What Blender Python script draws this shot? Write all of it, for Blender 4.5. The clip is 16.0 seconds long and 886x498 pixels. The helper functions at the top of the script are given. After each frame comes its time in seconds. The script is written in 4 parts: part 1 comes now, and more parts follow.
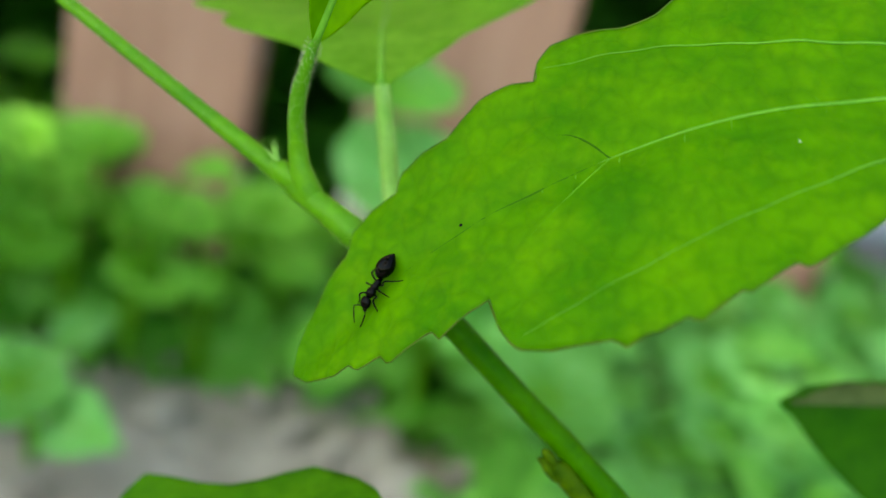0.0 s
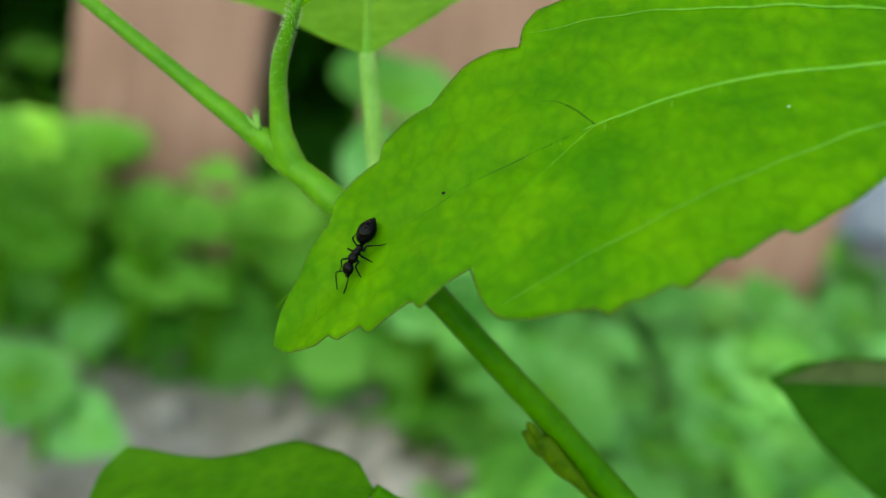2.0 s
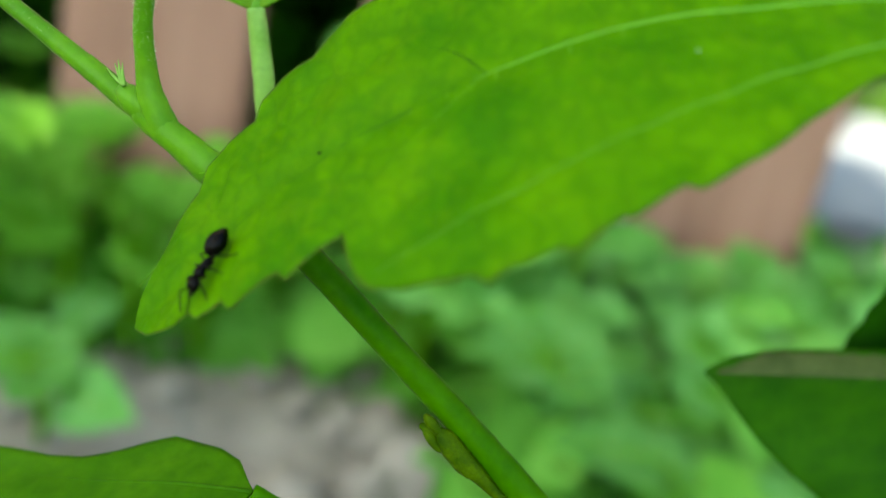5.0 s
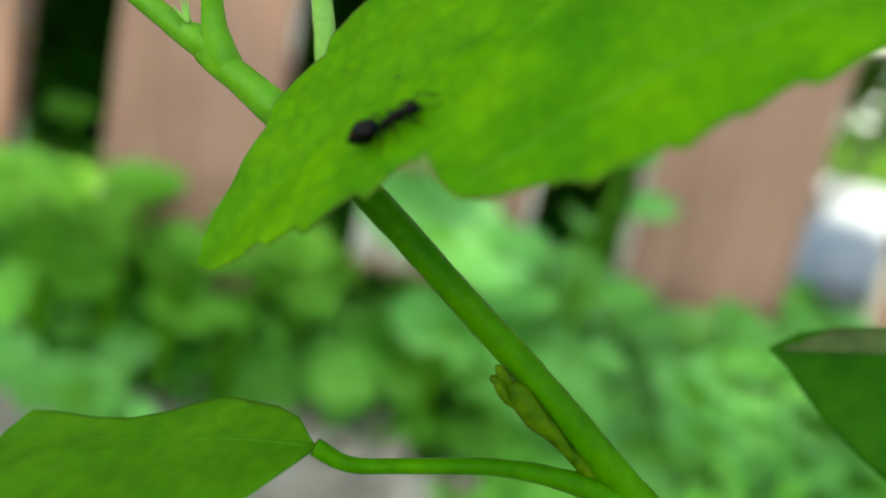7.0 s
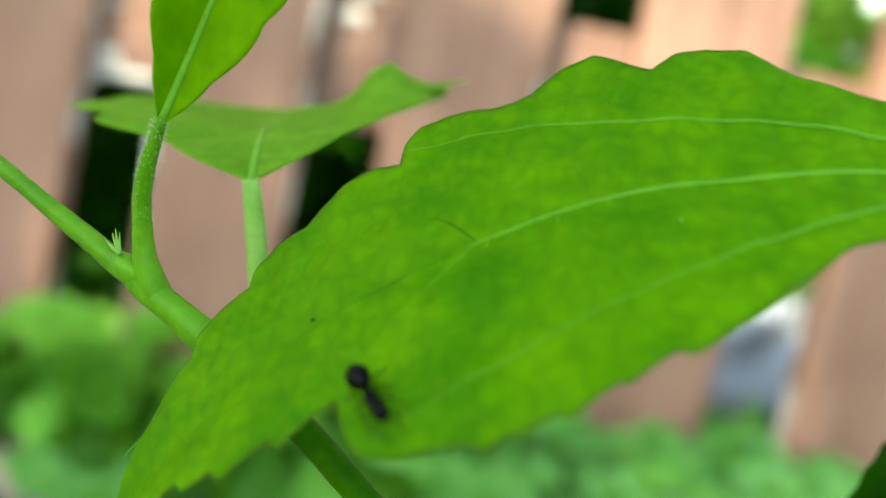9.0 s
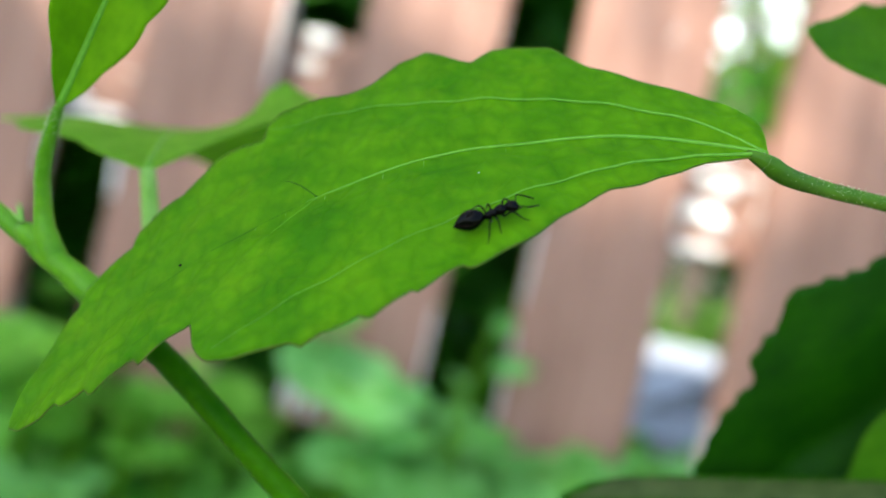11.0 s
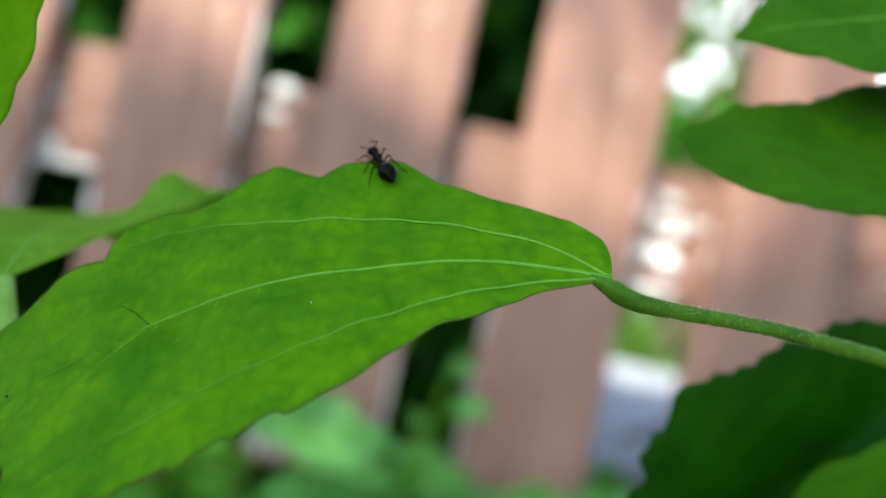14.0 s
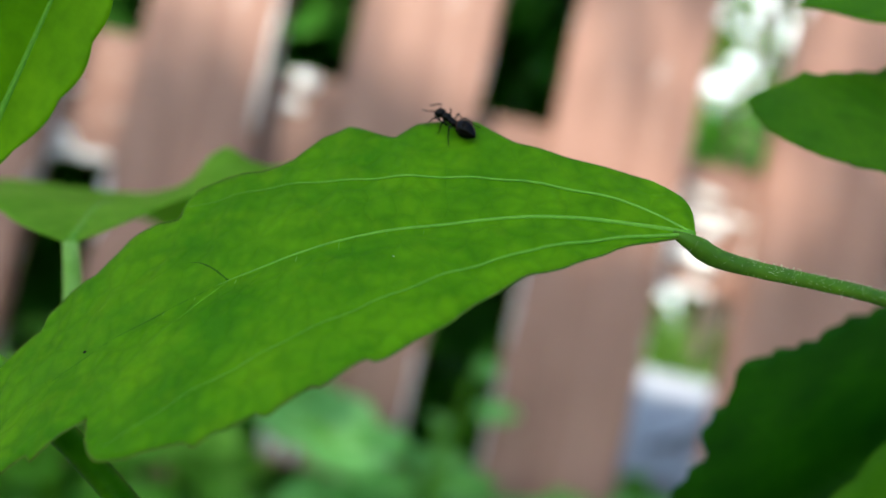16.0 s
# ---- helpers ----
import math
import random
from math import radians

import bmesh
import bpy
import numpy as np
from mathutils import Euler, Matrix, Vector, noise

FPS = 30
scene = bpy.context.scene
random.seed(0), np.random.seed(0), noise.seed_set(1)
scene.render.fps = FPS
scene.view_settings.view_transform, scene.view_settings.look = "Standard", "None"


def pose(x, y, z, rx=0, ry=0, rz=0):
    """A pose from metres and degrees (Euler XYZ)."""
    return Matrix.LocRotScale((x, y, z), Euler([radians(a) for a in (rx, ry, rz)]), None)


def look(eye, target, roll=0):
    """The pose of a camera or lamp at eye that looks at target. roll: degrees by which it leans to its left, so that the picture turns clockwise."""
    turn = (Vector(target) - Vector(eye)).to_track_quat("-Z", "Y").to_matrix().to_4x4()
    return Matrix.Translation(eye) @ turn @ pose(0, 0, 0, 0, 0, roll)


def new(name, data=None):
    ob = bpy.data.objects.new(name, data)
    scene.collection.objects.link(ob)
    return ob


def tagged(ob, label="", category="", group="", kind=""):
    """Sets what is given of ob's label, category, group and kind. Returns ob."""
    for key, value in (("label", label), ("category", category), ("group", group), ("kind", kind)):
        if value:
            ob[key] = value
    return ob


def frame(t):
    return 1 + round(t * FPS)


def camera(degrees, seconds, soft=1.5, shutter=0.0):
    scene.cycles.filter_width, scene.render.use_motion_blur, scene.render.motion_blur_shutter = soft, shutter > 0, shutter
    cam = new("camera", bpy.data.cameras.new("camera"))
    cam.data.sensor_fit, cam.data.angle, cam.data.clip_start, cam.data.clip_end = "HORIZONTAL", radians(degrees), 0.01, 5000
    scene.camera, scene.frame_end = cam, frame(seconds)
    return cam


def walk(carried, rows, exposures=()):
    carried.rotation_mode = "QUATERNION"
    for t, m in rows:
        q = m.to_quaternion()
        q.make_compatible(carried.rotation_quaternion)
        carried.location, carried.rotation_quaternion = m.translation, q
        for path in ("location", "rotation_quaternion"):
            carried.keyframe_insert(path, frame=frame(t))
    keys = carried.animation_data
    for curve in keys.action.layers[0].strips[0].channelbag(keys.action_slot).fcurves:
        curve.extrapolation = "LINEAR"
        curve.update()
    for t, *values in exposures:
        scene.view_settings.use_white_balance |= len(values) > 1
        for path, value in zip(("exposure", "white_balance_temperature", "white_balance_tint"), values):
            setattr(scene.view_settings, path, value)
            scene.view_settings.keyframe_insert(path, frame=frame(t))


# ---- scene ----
cam = camera(54.0, 16.0)
PATH = [
    (0, pose(-0.0840, -0.3996, 0.2073, 71.41, -11.88, 4.45)),
    (0.5, pose(-0.0843, -0.4010, 0.2112, 71.04, -12.13, 4.47)),
    (1, pose(-0.0843, -0.3996, 0.2116, 70.62, -12.05, 4.79)),
    (1.5, pose(-0.0852, -0.3955, 0.2088, 70.75, -11.94, 4.69)),
    (2, pose(-0.0854, -0.4012, 0.2119, 70.95, -12.01, 4.65)),
    (2.5, pose(-0.0859, -0.4042, 0.2117, 71.20, -11.73, 4.74)),
    (3, pose(-0.0866, -0.4045, 0.2083, 71.36, -11.93, 4.40)),
    (3.5, pose(-0.0868, -0.4021, 0.2013, 71.17, -11.63, 3.48)),
    (4, pose(-0.0880, -0.4083, 0.2004, 70.79, -11.18, 3.53)),
    (4.2, pose(-0.0886, -0.4098, 0.1987, 70.77, -11.11, 2.58)),
    (6.3, pose(-0.0961, -0.4203, 0.1984, 74.92, -11.49, 2.20)),
    (6.5, pose(-0.0949, -0.4287, 0.2012, 75.09, -11.32, 2.94)),
    (7, pose(-0.0949, -0.4484, 0.2052, 75.74, -11.98, 2.83)),
    (7.5, pose(-0.0867, -0.4715, 0.2099, 78.54, -12.10, 2.95)),
    (8, pose(-0.0836, -0.4976, 0.2189, 79.51, -11.87, 3.06)),
    (8.5, pose(-0.0782, -0.5249, 0.2284, 81.30, -12.64, 2.90)),
    (8.7, pose(-0.0779, -0.5274, 0.2321, 82.51, -11.48, 2.77)),
    (10.8, pose(-0.0547, -0.5656, 0.2222, 88.11, -13.18, 1.46)),
    (11, pose(-0.0514, -0.5688, 0.2211, 88.45, -12.91, 0.94)),
    (11.5, pose(-0.0472, -0.5835, 0.2219, 89.11, -12.27, 0.14)),
    (12, pose(-0.0368, -0.5864, 0.2296, 89.76, -12.34, -0.11)),
    (12.5, pose(-0.0335, -0.5768, 0.2317, 89.61, -12.25, 0.07)),
    (13, pose(-0.0346, -0.5897, 0.2349, 90.04, -12.33, 0.02)),
    (13.5, pose(-0.0350, -0.5898, 0.2363, 89.92, -12.42, 0.15)),
    (14, pose(-0.0332, -0.5865, 0.2380, 90.22, -12.44, 0.39)),
    (14.5, pose(-0.0321, -0.5784, 0.2393, 90.23, -12.74, 0.89)),
    (15, pose(-0.0288, -0.5748, 0.2386, 90.44, -12.46, 1.16)),
    (15.5, pose(-0.0270, -0.5723, 0.2335, 90.76, -12.49, 1.93)),
    (16, pose(-0.0297, -0.5623, 0.2313, 90.31, -12.82, 2.25)),
]
walk(cam, PATH, [(0, 1.92, 7800, -8), (8.7, 1.92, 7800, -8), (10.8, 1.80, 6600, 3), (12, 1.68, 6600, 3), (13.5, 1.5, 6600, 3), (15, 1.36, 6600, 3), (16, 1.34, 6600, 3)])


def lens_focus():
    """The sharp plane lies on the leaf; the rest falls out of focus."""
    cam.data.dof.use_dof = True
    cam.data.dof.focus_distance = 0.0685
    cam.data.dof.aperture_fstop = 14.0


lens_focus()

# ---- light ----
world = bpy.data.worlds.new("sky")
scene.world = world
world.use_nodes = True
wn = world.node_tree.nodes
sky = wn.new("ShaderNodeTexSky")
sky.sky_type = "NISHITA"
sky.sun_disc = False
sky.sun_elevation = radians(52)
sky.sun_rotation = radians(215)
sky.dust_density = 1.5
wn["Background"].inputs["Strength"].default_value = 0.15
world.node_tree.links.new(sky.outputs["Color"], wn["Background"].inputs["Color"])

sun_data = bpy.data.lights.new("sun", "SUN")
sun_data.energy = 5.0
sun_data.angle = radians(1.0)
sun_data.color = (1.0, 0.93, 0.86)
sun = new("sun", sun_data)
sun.matrix_world = look((-2.0, -2.9, 4.6), (0, 0, 0))


# ---- materials ----
def shader(name):
    m = bpy.data.materials.new(name)
    m.use_nodes = True
    nt = m.node_tree
    return m, nt, nt.nodes["Principled BSDF"]


def node(nt, kind, **sockets):
    n = nt.nodes.new(kind)
    for key, value in sockets.items():
        n.inputs[key.replace("_", " ")].default_value = value
    return n


def coords(nt, kind="Object", scale=(1, 1, 1)):
    tc = nt.nodes.new("ShaderNodeTexCoord")
    mp = nt.nodes.new("ShaderNodeMapping")
    mp.inputs["Scale"].default_value = scale
    nt.links.new(tc.outputs[kind], mp.inputs["Vector"])
    return mp.outputs["Vector"]


def noise_tex(nt, vec, scale, detail=4.0, rough=0.55):
    n = node(nt, "ShaderNodeTexNoise", Scale=scale, Detail=detail, Roughness=rough)
    nt.links.new(vec, n.inputs["Vector"])
    return n.outputs["Fac"]


def ramp(nt, fac, stops):
    r = nt.nodes.new("ShaderNodeValToRGB")
    els = r.color_ramp.elements
    while len(els) < len(stops):
        els.new(0.5)
    for e, (p, col) in zip(els, stops):
        e.position = p
        e.color = (*col, 1) if len(col) == 3 else col
    nt.links.new(fac, r.inputs["Fac"])
    return r.outputs["Color"]


def mix(nt, fac, a, b, blend="MIX"):
    m = nt.nodes.new("ShaderNodeMix")
    m.data_type, m.blend_type = "RGBA", blend
    for sock, value in ((m.inputs["Factor"], fac), (m.inputs["A"], a), (m.inputs["B"], b)):
        if isinstance(value, (int, float)):
            sock.default_value = value
        elif isinstance(value, tuple):
            sock.default_value = (*value, 1)
        else:
            nt.links.new(value, sock)
    return m.outputs["Result"]


def bump(nt, bsdf, height, strength, distance):
    b = node(nt, "ShaderNodeBump", Strength=strength, Distance=distance)
    nt.links.new(height, b.inputs["Height"])
    nt.links.new(b.outputs["Normal"], bsdf.inputs["Normal"])
    return b


def leaf_material(name, dark, light, glow, size=1.0, translucent=0.4, rough=0.55, bumpy=0.12, net_depth=0.1,
                  vary=((0.85, 0.9, 0.9), (1.12, 1.08, 1.0)), island=False, sheen=0.1, dapple=None):
    """Leaf skin: blotchy two-scale green, a fine net of veins in relief, light passing through the blade. vary: tints from leaf to leaf."""
    m, nt, bsdf = shader(name)
    vec = coords(nt)
    big = noise_tex(nt, vec, 150 / size, 4)
    fine = noise_tex(nt, vec, 620 / size, 4)
    chance = nt.nodes.new("ShaderNodeNewGeometry").outputs["Random Per Island"] if island else nt.nodes.new("ShaderNodeObjectInfo").outputs["Random"]
    col = ramp(nt, big, [(0.3, dark), (0.7, light)])
    if dapple:
        blots = ramp(nt, noise_tex(nt, vec, 330 / size, 3, 0.6), [(0.5, (0, 0, 0)), (0.68, (1, 1, 1))])
        col = mix(nt, blots, col, mix(nt, 0.28, col, dapple))
    mott = ramp(nt, fine, [(0.3, (0.78, 0.82, 0.72)), (0.7, (1.15, 1.12, 1.1))])
    col = mix(nt, 0.7, col, mott, "MULTIPLY")
    col = mix(nt, 0.6, col, ramp(nt, chance, [(0.0, vary[0]), (1.0, vary[1])]), "MULTIPLY")
    vor = node(nt, "ShaderNodeTexVoronoi", Scale=520 / size)
    vor.feature = "DISTANCE_TO_EDGE"
    nt.links.new(vec, vor.inputs["Vector"])
    net = ramp(nt, vor.outputs["Distance"], [(0.0, (0, 0, 0)), (0.25, (1, 1, 1))])
    col = mix(nt, net_depth, col, mix(nt, net, (0.6, 0.7, 0.4), (1, 1, 1)), "MULTIPLY")
    nt.links.new(col, bsdf.inputs["Base Color"])
    bsdf.inputs["Roughness"].default_value = rough
    bsdf.inputs["Specular IOR Level"].default_value = sheen
    add = nt.nodes.new("ShaderNodeMath")
    add.operation = "ADD"
    nt.links.new(fine, add.inputs[0])
    nt.links.new(net, add.inputs[1])
    bp = bump(nt, bsdf, add.outputs[0], bumpy, 0.00012 * size)
    tr = nt.nodes.new("ShaderNodeBsdfTranslucent")
    nt.links.new(mix(nt, 0.75, col, glow, "MULTIPLY"), tr.inputs["Color"])
    nt.links.new(bp.outputs["Normal"], tr.inputs["Normal"])
    ms = nt.nodes.new("ShaderNodeMixShader")
    ms.inputs["Fac"].default_value = translucent
    nt.links.new(bsdf.outputs["BSDF"], ms.inputs[1])
    nt.links.new(tr.outputs["BSDF"], ms.inputs[2])
    nt.links.new(ms.outputs["Shader"], nt.nodes["Material Output"].inputs["Surface"])
    return m


def plain_material(name, col_a, col_b, scale, rough=0.6, bumpy=0.3, depth=0.0005, metal=0.0, gloss=0.5):
    m, nt, bsdf = shader(name)
    vec = coords(nt)
    n1 = noise_tex(nt, vec, scale, 5)
    n2 = noise_tex(nt, vec, scale * 6, 4)
    col = mix(nt, 0.4, ramp(nt, n1, [(0.3, col_a), (0.7, col_b)]), ramp(nt, n2, [(0.3, (0.7, 0.7, 0.7)), (0.7, (1.2, 1.2, 1.2))]), "MULTIPLY")
    nt.links.new(col, bsdf.inputs["Base Color"])
    bsdf.inputs["Roughness"].default_value = rough
    bsdf.inputs["Metallic"].default_value = metal
    bsdf.inputs["Specular IOR Level"].default_value = gloss
    bump(nt, bsdf, n2, bumpy, depth)
    return m


def paint_material(name, half, tone=1.0, wear=0.68):
    """Brown fence paint on sawn board: streaky grain, saw marks, and paint worn to pale primer on the edges. half: half the board's width."""
    m, nt, bsdf = shader(name)
    vec = coords(nt)
    grain = noise_tex(nt, coords(nt, scale=(90, 90, 6)), 1.0, 5, 0.6)
    broad = noise_tex(nt, vec, 14, 3)
    speck = noise_tex(nt, vec, 170, 3, 0.6)
    col = ramp(nt, grain, [(0.25, (0.20, 0.095, 0.064)), (0.55, (0.305, 0.16, 0.117)), (0.8, (0.385, 0.228, 0.175))])
    col = mix(nt, 0.5, col, ramp(nt, broad, [(0.3, (0.70, 0.67, 0.64)), (0.7, (1.15, 1.14, 1.14))]), "MULTIPLY")
    col = mix(nt, 1.0, col, (tone, tone, tone), "MULTIPLY")
    sep = nt.nodes.new("ShaderNodeSeparateXYZ")
    nt.links.new(vec, sep.inputs["Vector"])
    absx = node(nt, "ShaderNodeMath")
    absx.operation = "ABSOLUTE"
    nt.links.new(sep.outputs["X"], absx.inputs[0])
    edge = node(nt, "ShaderNodeMapRange")
    edge.inputs["From Min"].default_value = half - 0.006
    edge.inputs["From Max"].default_value = half
    nt.links.new(absx.outputs[0], edge.inputs["Value"])
    worn = node(nt, "ShaderNodeMath")
    worn.operation = "MULTIPLY_ADD"
    worn.inputs[1].default_value = 0.16
    nt.links.new(edge.outputs["Result"], worn.inputs[0])
    patch = noise_tex(nt, coords(nt, scale=(1, 1, 0.3)), 60, 4, 0.7)
    nt.links.new(patch, worn.inputs[2])
    chips = ramp(nt, worn.outputs[0], [(wear, (0, 0, 0)), (wear + 0.05, (1, 1, 1))])
    col = mix(nt, chips, col, ramp(nt, speck, [(0.3, (0.45, 0.4, 0.37)), (0.7, (0.8, 0.77, 0.74))]))
    dots = ramp(nt, speck, [(0.7, (0, 0, 0)), (0.74, (1, 1, 1))])
    col = mix(nt, dots, col, (0.6, 0.5, 0.44))
    nt.links.new(col, bsdf.inputs["Base Color"])
    bsdf.inputs["Roughness"].default_value = 0.5
    wave = node(nt, "ShaderNodeTexWave", Scale=34.0, Distortion=2.5, Detail=2.0)
    wave.bands_direction = "Z"
    nt.links.new(coords(nt, scale=(0.35, 1, 1)), wave.inputs["Vector"])
    hh = mix(nt, 0.35, grain, wave.outputs["Fac"])
    hh = mix(nt, chips, hh, (0.1, 0.1, 0.1))
    bump(nt, bsdf, hh, 0.6, 0.0012)
    return m


MAIN_LEAF = leaf_material("main_leaf_green", (0.055, 0.23, 0.002), (0.125, 0.345, 0.004), (1.15, 1.0, 0.3), bumpy=0.5, net_depth=0.35, sheen=0.08, dapple=(0.19, 0.40, 0.005))
YOUNG_LEAF = leaf_material("young_leaf_green", (0.10, 0.30, 0.002), (0.17, 0.41, 0.004), (1.15, 1.0, 0.3))
SIDE_LEAF = leaf_material("side_leaf_green", (0.042, 0.172, 0.002), (0.075, 0.235, 0.005), (1.0, 1.0, 0.5))
PALE_LEAF = leaf_material("pale_leaf_green", (0.15, 0.38, 0.02), (0.225, 0.48, 0.045), (1.0, 1.0, 0.6), translucent=0.55)
# Darkened copies of the leaf green: shade round the main leaf put into colour.
SHADE_DARK_LEAF = leaf_material("shade_darkened_leaf_green", (0.007, 0.062, 0.001), (0.017, 0.106, 0.001), (0.9, 1.0, 0.3), translucent=0.3)
SHADE_LEAF = leaf_material("shade_tinted_leaf_green", (0.032, 0.13, 0.001), (0.066, 0.19, 0.002), (0.9, 1.0, 0.3), translucent=0.3)
VEIN = plain_material("vein_pale_green", (0.10, 0.30, 0.018), (0.14, 0.355, 0.028), 300, 0.5, 0.2, 0.0001, gloss=0.2)
STEM = plain_material("stem_green", (0.045, 0.18, 0.003), (0.10, 0.28, 0.005), 200, 0.42, 0.3, 0.0001, gloss=0.2)
PALE_STALK = plain_material("pale_stalk_green", (0.16, 0.36, 0.05), (0.24, 0.45, 0.10), 260, 0.5, 0.3, 0.0001, gloss=0.2)
SMALL_VEIN = plain_material("small_vein_green", (0.085, 0.29, 0.008), (0.12, 0.35, 0.008), 300, 0.5, 0.2, 0.0001, gloss=0.15)
# A third darkened leaf green, its shade also in the colour.
SHADE_DIM_LEAF = leaf_material("shade_dimmed_leaf_green", (0.013, 0.09, 0.001), (0.03, 0.14, 0.0015), (0.9, 1.0, 0.3), translucent=0.3)
# Stem green made darker, so the lower stem's shading sits in the colour.
SHADED_STEM = plain_material("stem_shade_green", (0.016, 0.095, 0.0005), (0.05, 0.175, 0.001), 160, 0.45, 0.3, 0.0001, gloss=0.05)
PETIOLE = plain_material("leaf_stalk_dark_green", (0.03, 0.10, 0.001), (0.075, 0.19, 0.004), 260, 0.5, 0.3, 0.0001, gloss=0.2)
HAIR = plain_material("pale_hair", (0.34, 0.44, 0.22), (0.5, 0.58, 0.36), 500, 0.5)
BUD = plain_material("bud_olive_green", (0.015, 0.052, 0.0005), (0.07, 0.135, 0.002), 700, 0.5, gloss=0.05)
CHITIN, cnt, cb = shader("black_chitin")
cb.inputs["Roughness"].default_value = 0.05
cb.inputs["Specular IOR Level"].default_value = 0.08
cb.inputs["Coat Weight"].default_value = 0.0
cn = noise_tex(cnt, coords(cnt), 4200, 3)
cnt.links.new(ramp(cnt, cn, [(0.3, (0.0006, 0.0006, 0.0006)), (0.75, (0.002, 0.0018, 0.0015))]), cb.inputs["Base Color"])
CURL = plain_material("pale_leaf_underside", (0.036, 0.06, 0.010), (0.07, 0.10, 0.024), 400, 0.6, 0.3, 0.0001, gloss=0.2)
MARGIN = plain_material("leaf_margin_brown", (0.035, 0.12, 0.003), (0.09, 0.13, 0.01), 900, 0.6, gloss=0.2)
LEG = plain_material("dark_brown_leg", (0.0015, 0.0012, 0.001), (0.004, 0.003, 0.002), 3000, 0.35, 0.2, 0.00001, gloss=0.06)
PICKET_PAINT = paint_material("brown_picket_paint", 0.0445)
# Emission whitens the far sky beyond what the sky texture gives.
SKY_GLOW, hnt, hb = shader("glowing_hazy_sky")
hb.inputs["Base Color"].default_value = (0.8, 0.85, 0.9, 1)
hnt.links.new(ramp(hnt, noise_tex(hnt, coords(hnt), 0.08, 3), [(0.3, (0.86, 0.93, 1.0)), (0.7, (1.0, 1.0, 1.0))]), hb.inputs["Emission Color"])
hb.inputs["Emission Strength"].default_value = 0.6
PRIMER = plain_material("white_primer", (0.62, 0.6, 0.57), (0.8, 0.79, 0.77), 90, 0.35, 0.4, 0.0004)
RAIL_PAINT = paint_material("weathered_rail_paint", 5.0, 0.72, 0.62)
SOIL = plain_material("dry_soil", (0.20, 0.175, 0.15), (0.37, 0.335, 0.295), 30, 0.95, 0.9, 0.004)


def ground_material():
    """Bare soil in the bed along the fence, turf beyond it."""
    m = SOIL.copy()
    m.name = "garden_ground"
    nt = m.node_tree
    bsdf = nt.nodes["Principled BSDF"]
    soil = bsdf.inputs["Base Color"].links[0].from_socket
    vec = coords(nt)
    sep = nt.nodes.new("ShaderNodeSeparateXYZ")
    nt.links.new(vec, sep.inputs["Vector"])
    edge = node(nt, "ShaderNodeMath")
    edge.operation = "MULTIPLY_ADD"
    edge.inputs[1].default_value = 0.2
    nt.links.new(noise_tex(nt, vec, 4.0), edge.inputs[0])
    nt.links.new(sep.outputs["Y"], edge.inputs[2])
    shift = node(nt, "ShaderNodeMath")
    shift.operation = "ADD"
    shift.inputs[1].default_value = 0.72
    nt.links.new(edge.outputs[0], shift.inputs[0])
    front = ramp(nt, shift.outputs[0], [(0.0, (0, 0, 0)), (0.08, (1, 1, 1))])
    far = node(nt, "ShaderNodeMath")
    far.operation = "LESS_THAN"
    far.inputs[1].default_value = 1.2
    nt.links.new(sep.outputs["Y"], far.inputs[0])
    both = mix(nt, 1.0, front, far.outputs[0], "MULTIPLY")
    turf = ramp(nt, noise_tex(nt, vec, 30.0), [(0.3, (0.03, 0.08, 0.01)), (0.7, (0.07, 0.13, 0.02))])
    nt.links.new(mix(nt, both, turf, soil), bsdf.inputs["Base Color"])
    return m


GROUND = ground_material()
PAVING = plain_material("grey_paving", (0.2, 0.21, 0.24), (0.31, 0.32, 0.36), 6, 0.8, 0.4, 0.002)
GRASS = leaf_material("grass_green", (0.04, 0.11, 0.012), (0.09, 0.18, 0.025), (1, 1, 0.5), size=30)
WEED_LEAF = leaf_material("weed_green", (0.11, 0.38, 0.07), (0.22, 0.52, 0.16), (0.95, 1, 0.7), size=2.0, vary=((0.45, 0.56, 0.3), (1.85, 1.6, 2.1)))
WEED_WARM = leaf_material("weed_yellow_green", (0.12, 0.40, 0.035), (0.24, 0.56, 0.10), (1, 1, 0.5), size=2.0, vary=((0.5, 0.6, 0.3), (1.75, 1.5, 1.6)))
COVER_LEAF = leaf_material("ground_cover_green", (0.08, 0.32, 0.03), (0.20, 0.50, 0.10), (0.95, 1, 0.65), size=4.0, vary=((0.55, 0.65, 0.35), (1.75, 1.5, 1.6)), island=True)
HEDGE_LEAF = leaf_material("hedge_green", (0.014, 0.09, 0.004), (0.05, 0.20, 0.012), (1, 1, 0.4), size=5.0, translucent=0.25, vary=((0.5, 0.6, 0.5), (1.15, 1.15, 1.1)), island=True)
TREE_LEAF = leaf_material("tree_green", (0.06, 0.15, 0.015), (0.13, 0.24, 0.03), (1, 1, 0.4), size=8.0)
BARK = plain_material("brown_bark", (0.05, 0.035, 0.025), (0.12, 0.09, 0.065), 40, 0.9, 0.8, 0.004)


# ---- building tools ----
def mesh_from(name, verts, faces, material, smooth=True):
    me = bpy.data.meshes.new(name)
    me.from_pydata([tuple(v) for v in verts], [], faces)
    me.materials.append(material)
    if smooth:
        me.polygons.foreach_set("use_smooth", [True] * len(me.polygons))
    me.update()
    return me


def part(name, me, parent, label="", m=None, kind=""):
    ob = new(name, me)
    ob.parent = parent
    if m is not None:
        ob.matrix_basis = m
    return tagged(ob, label=label, kind=kind)


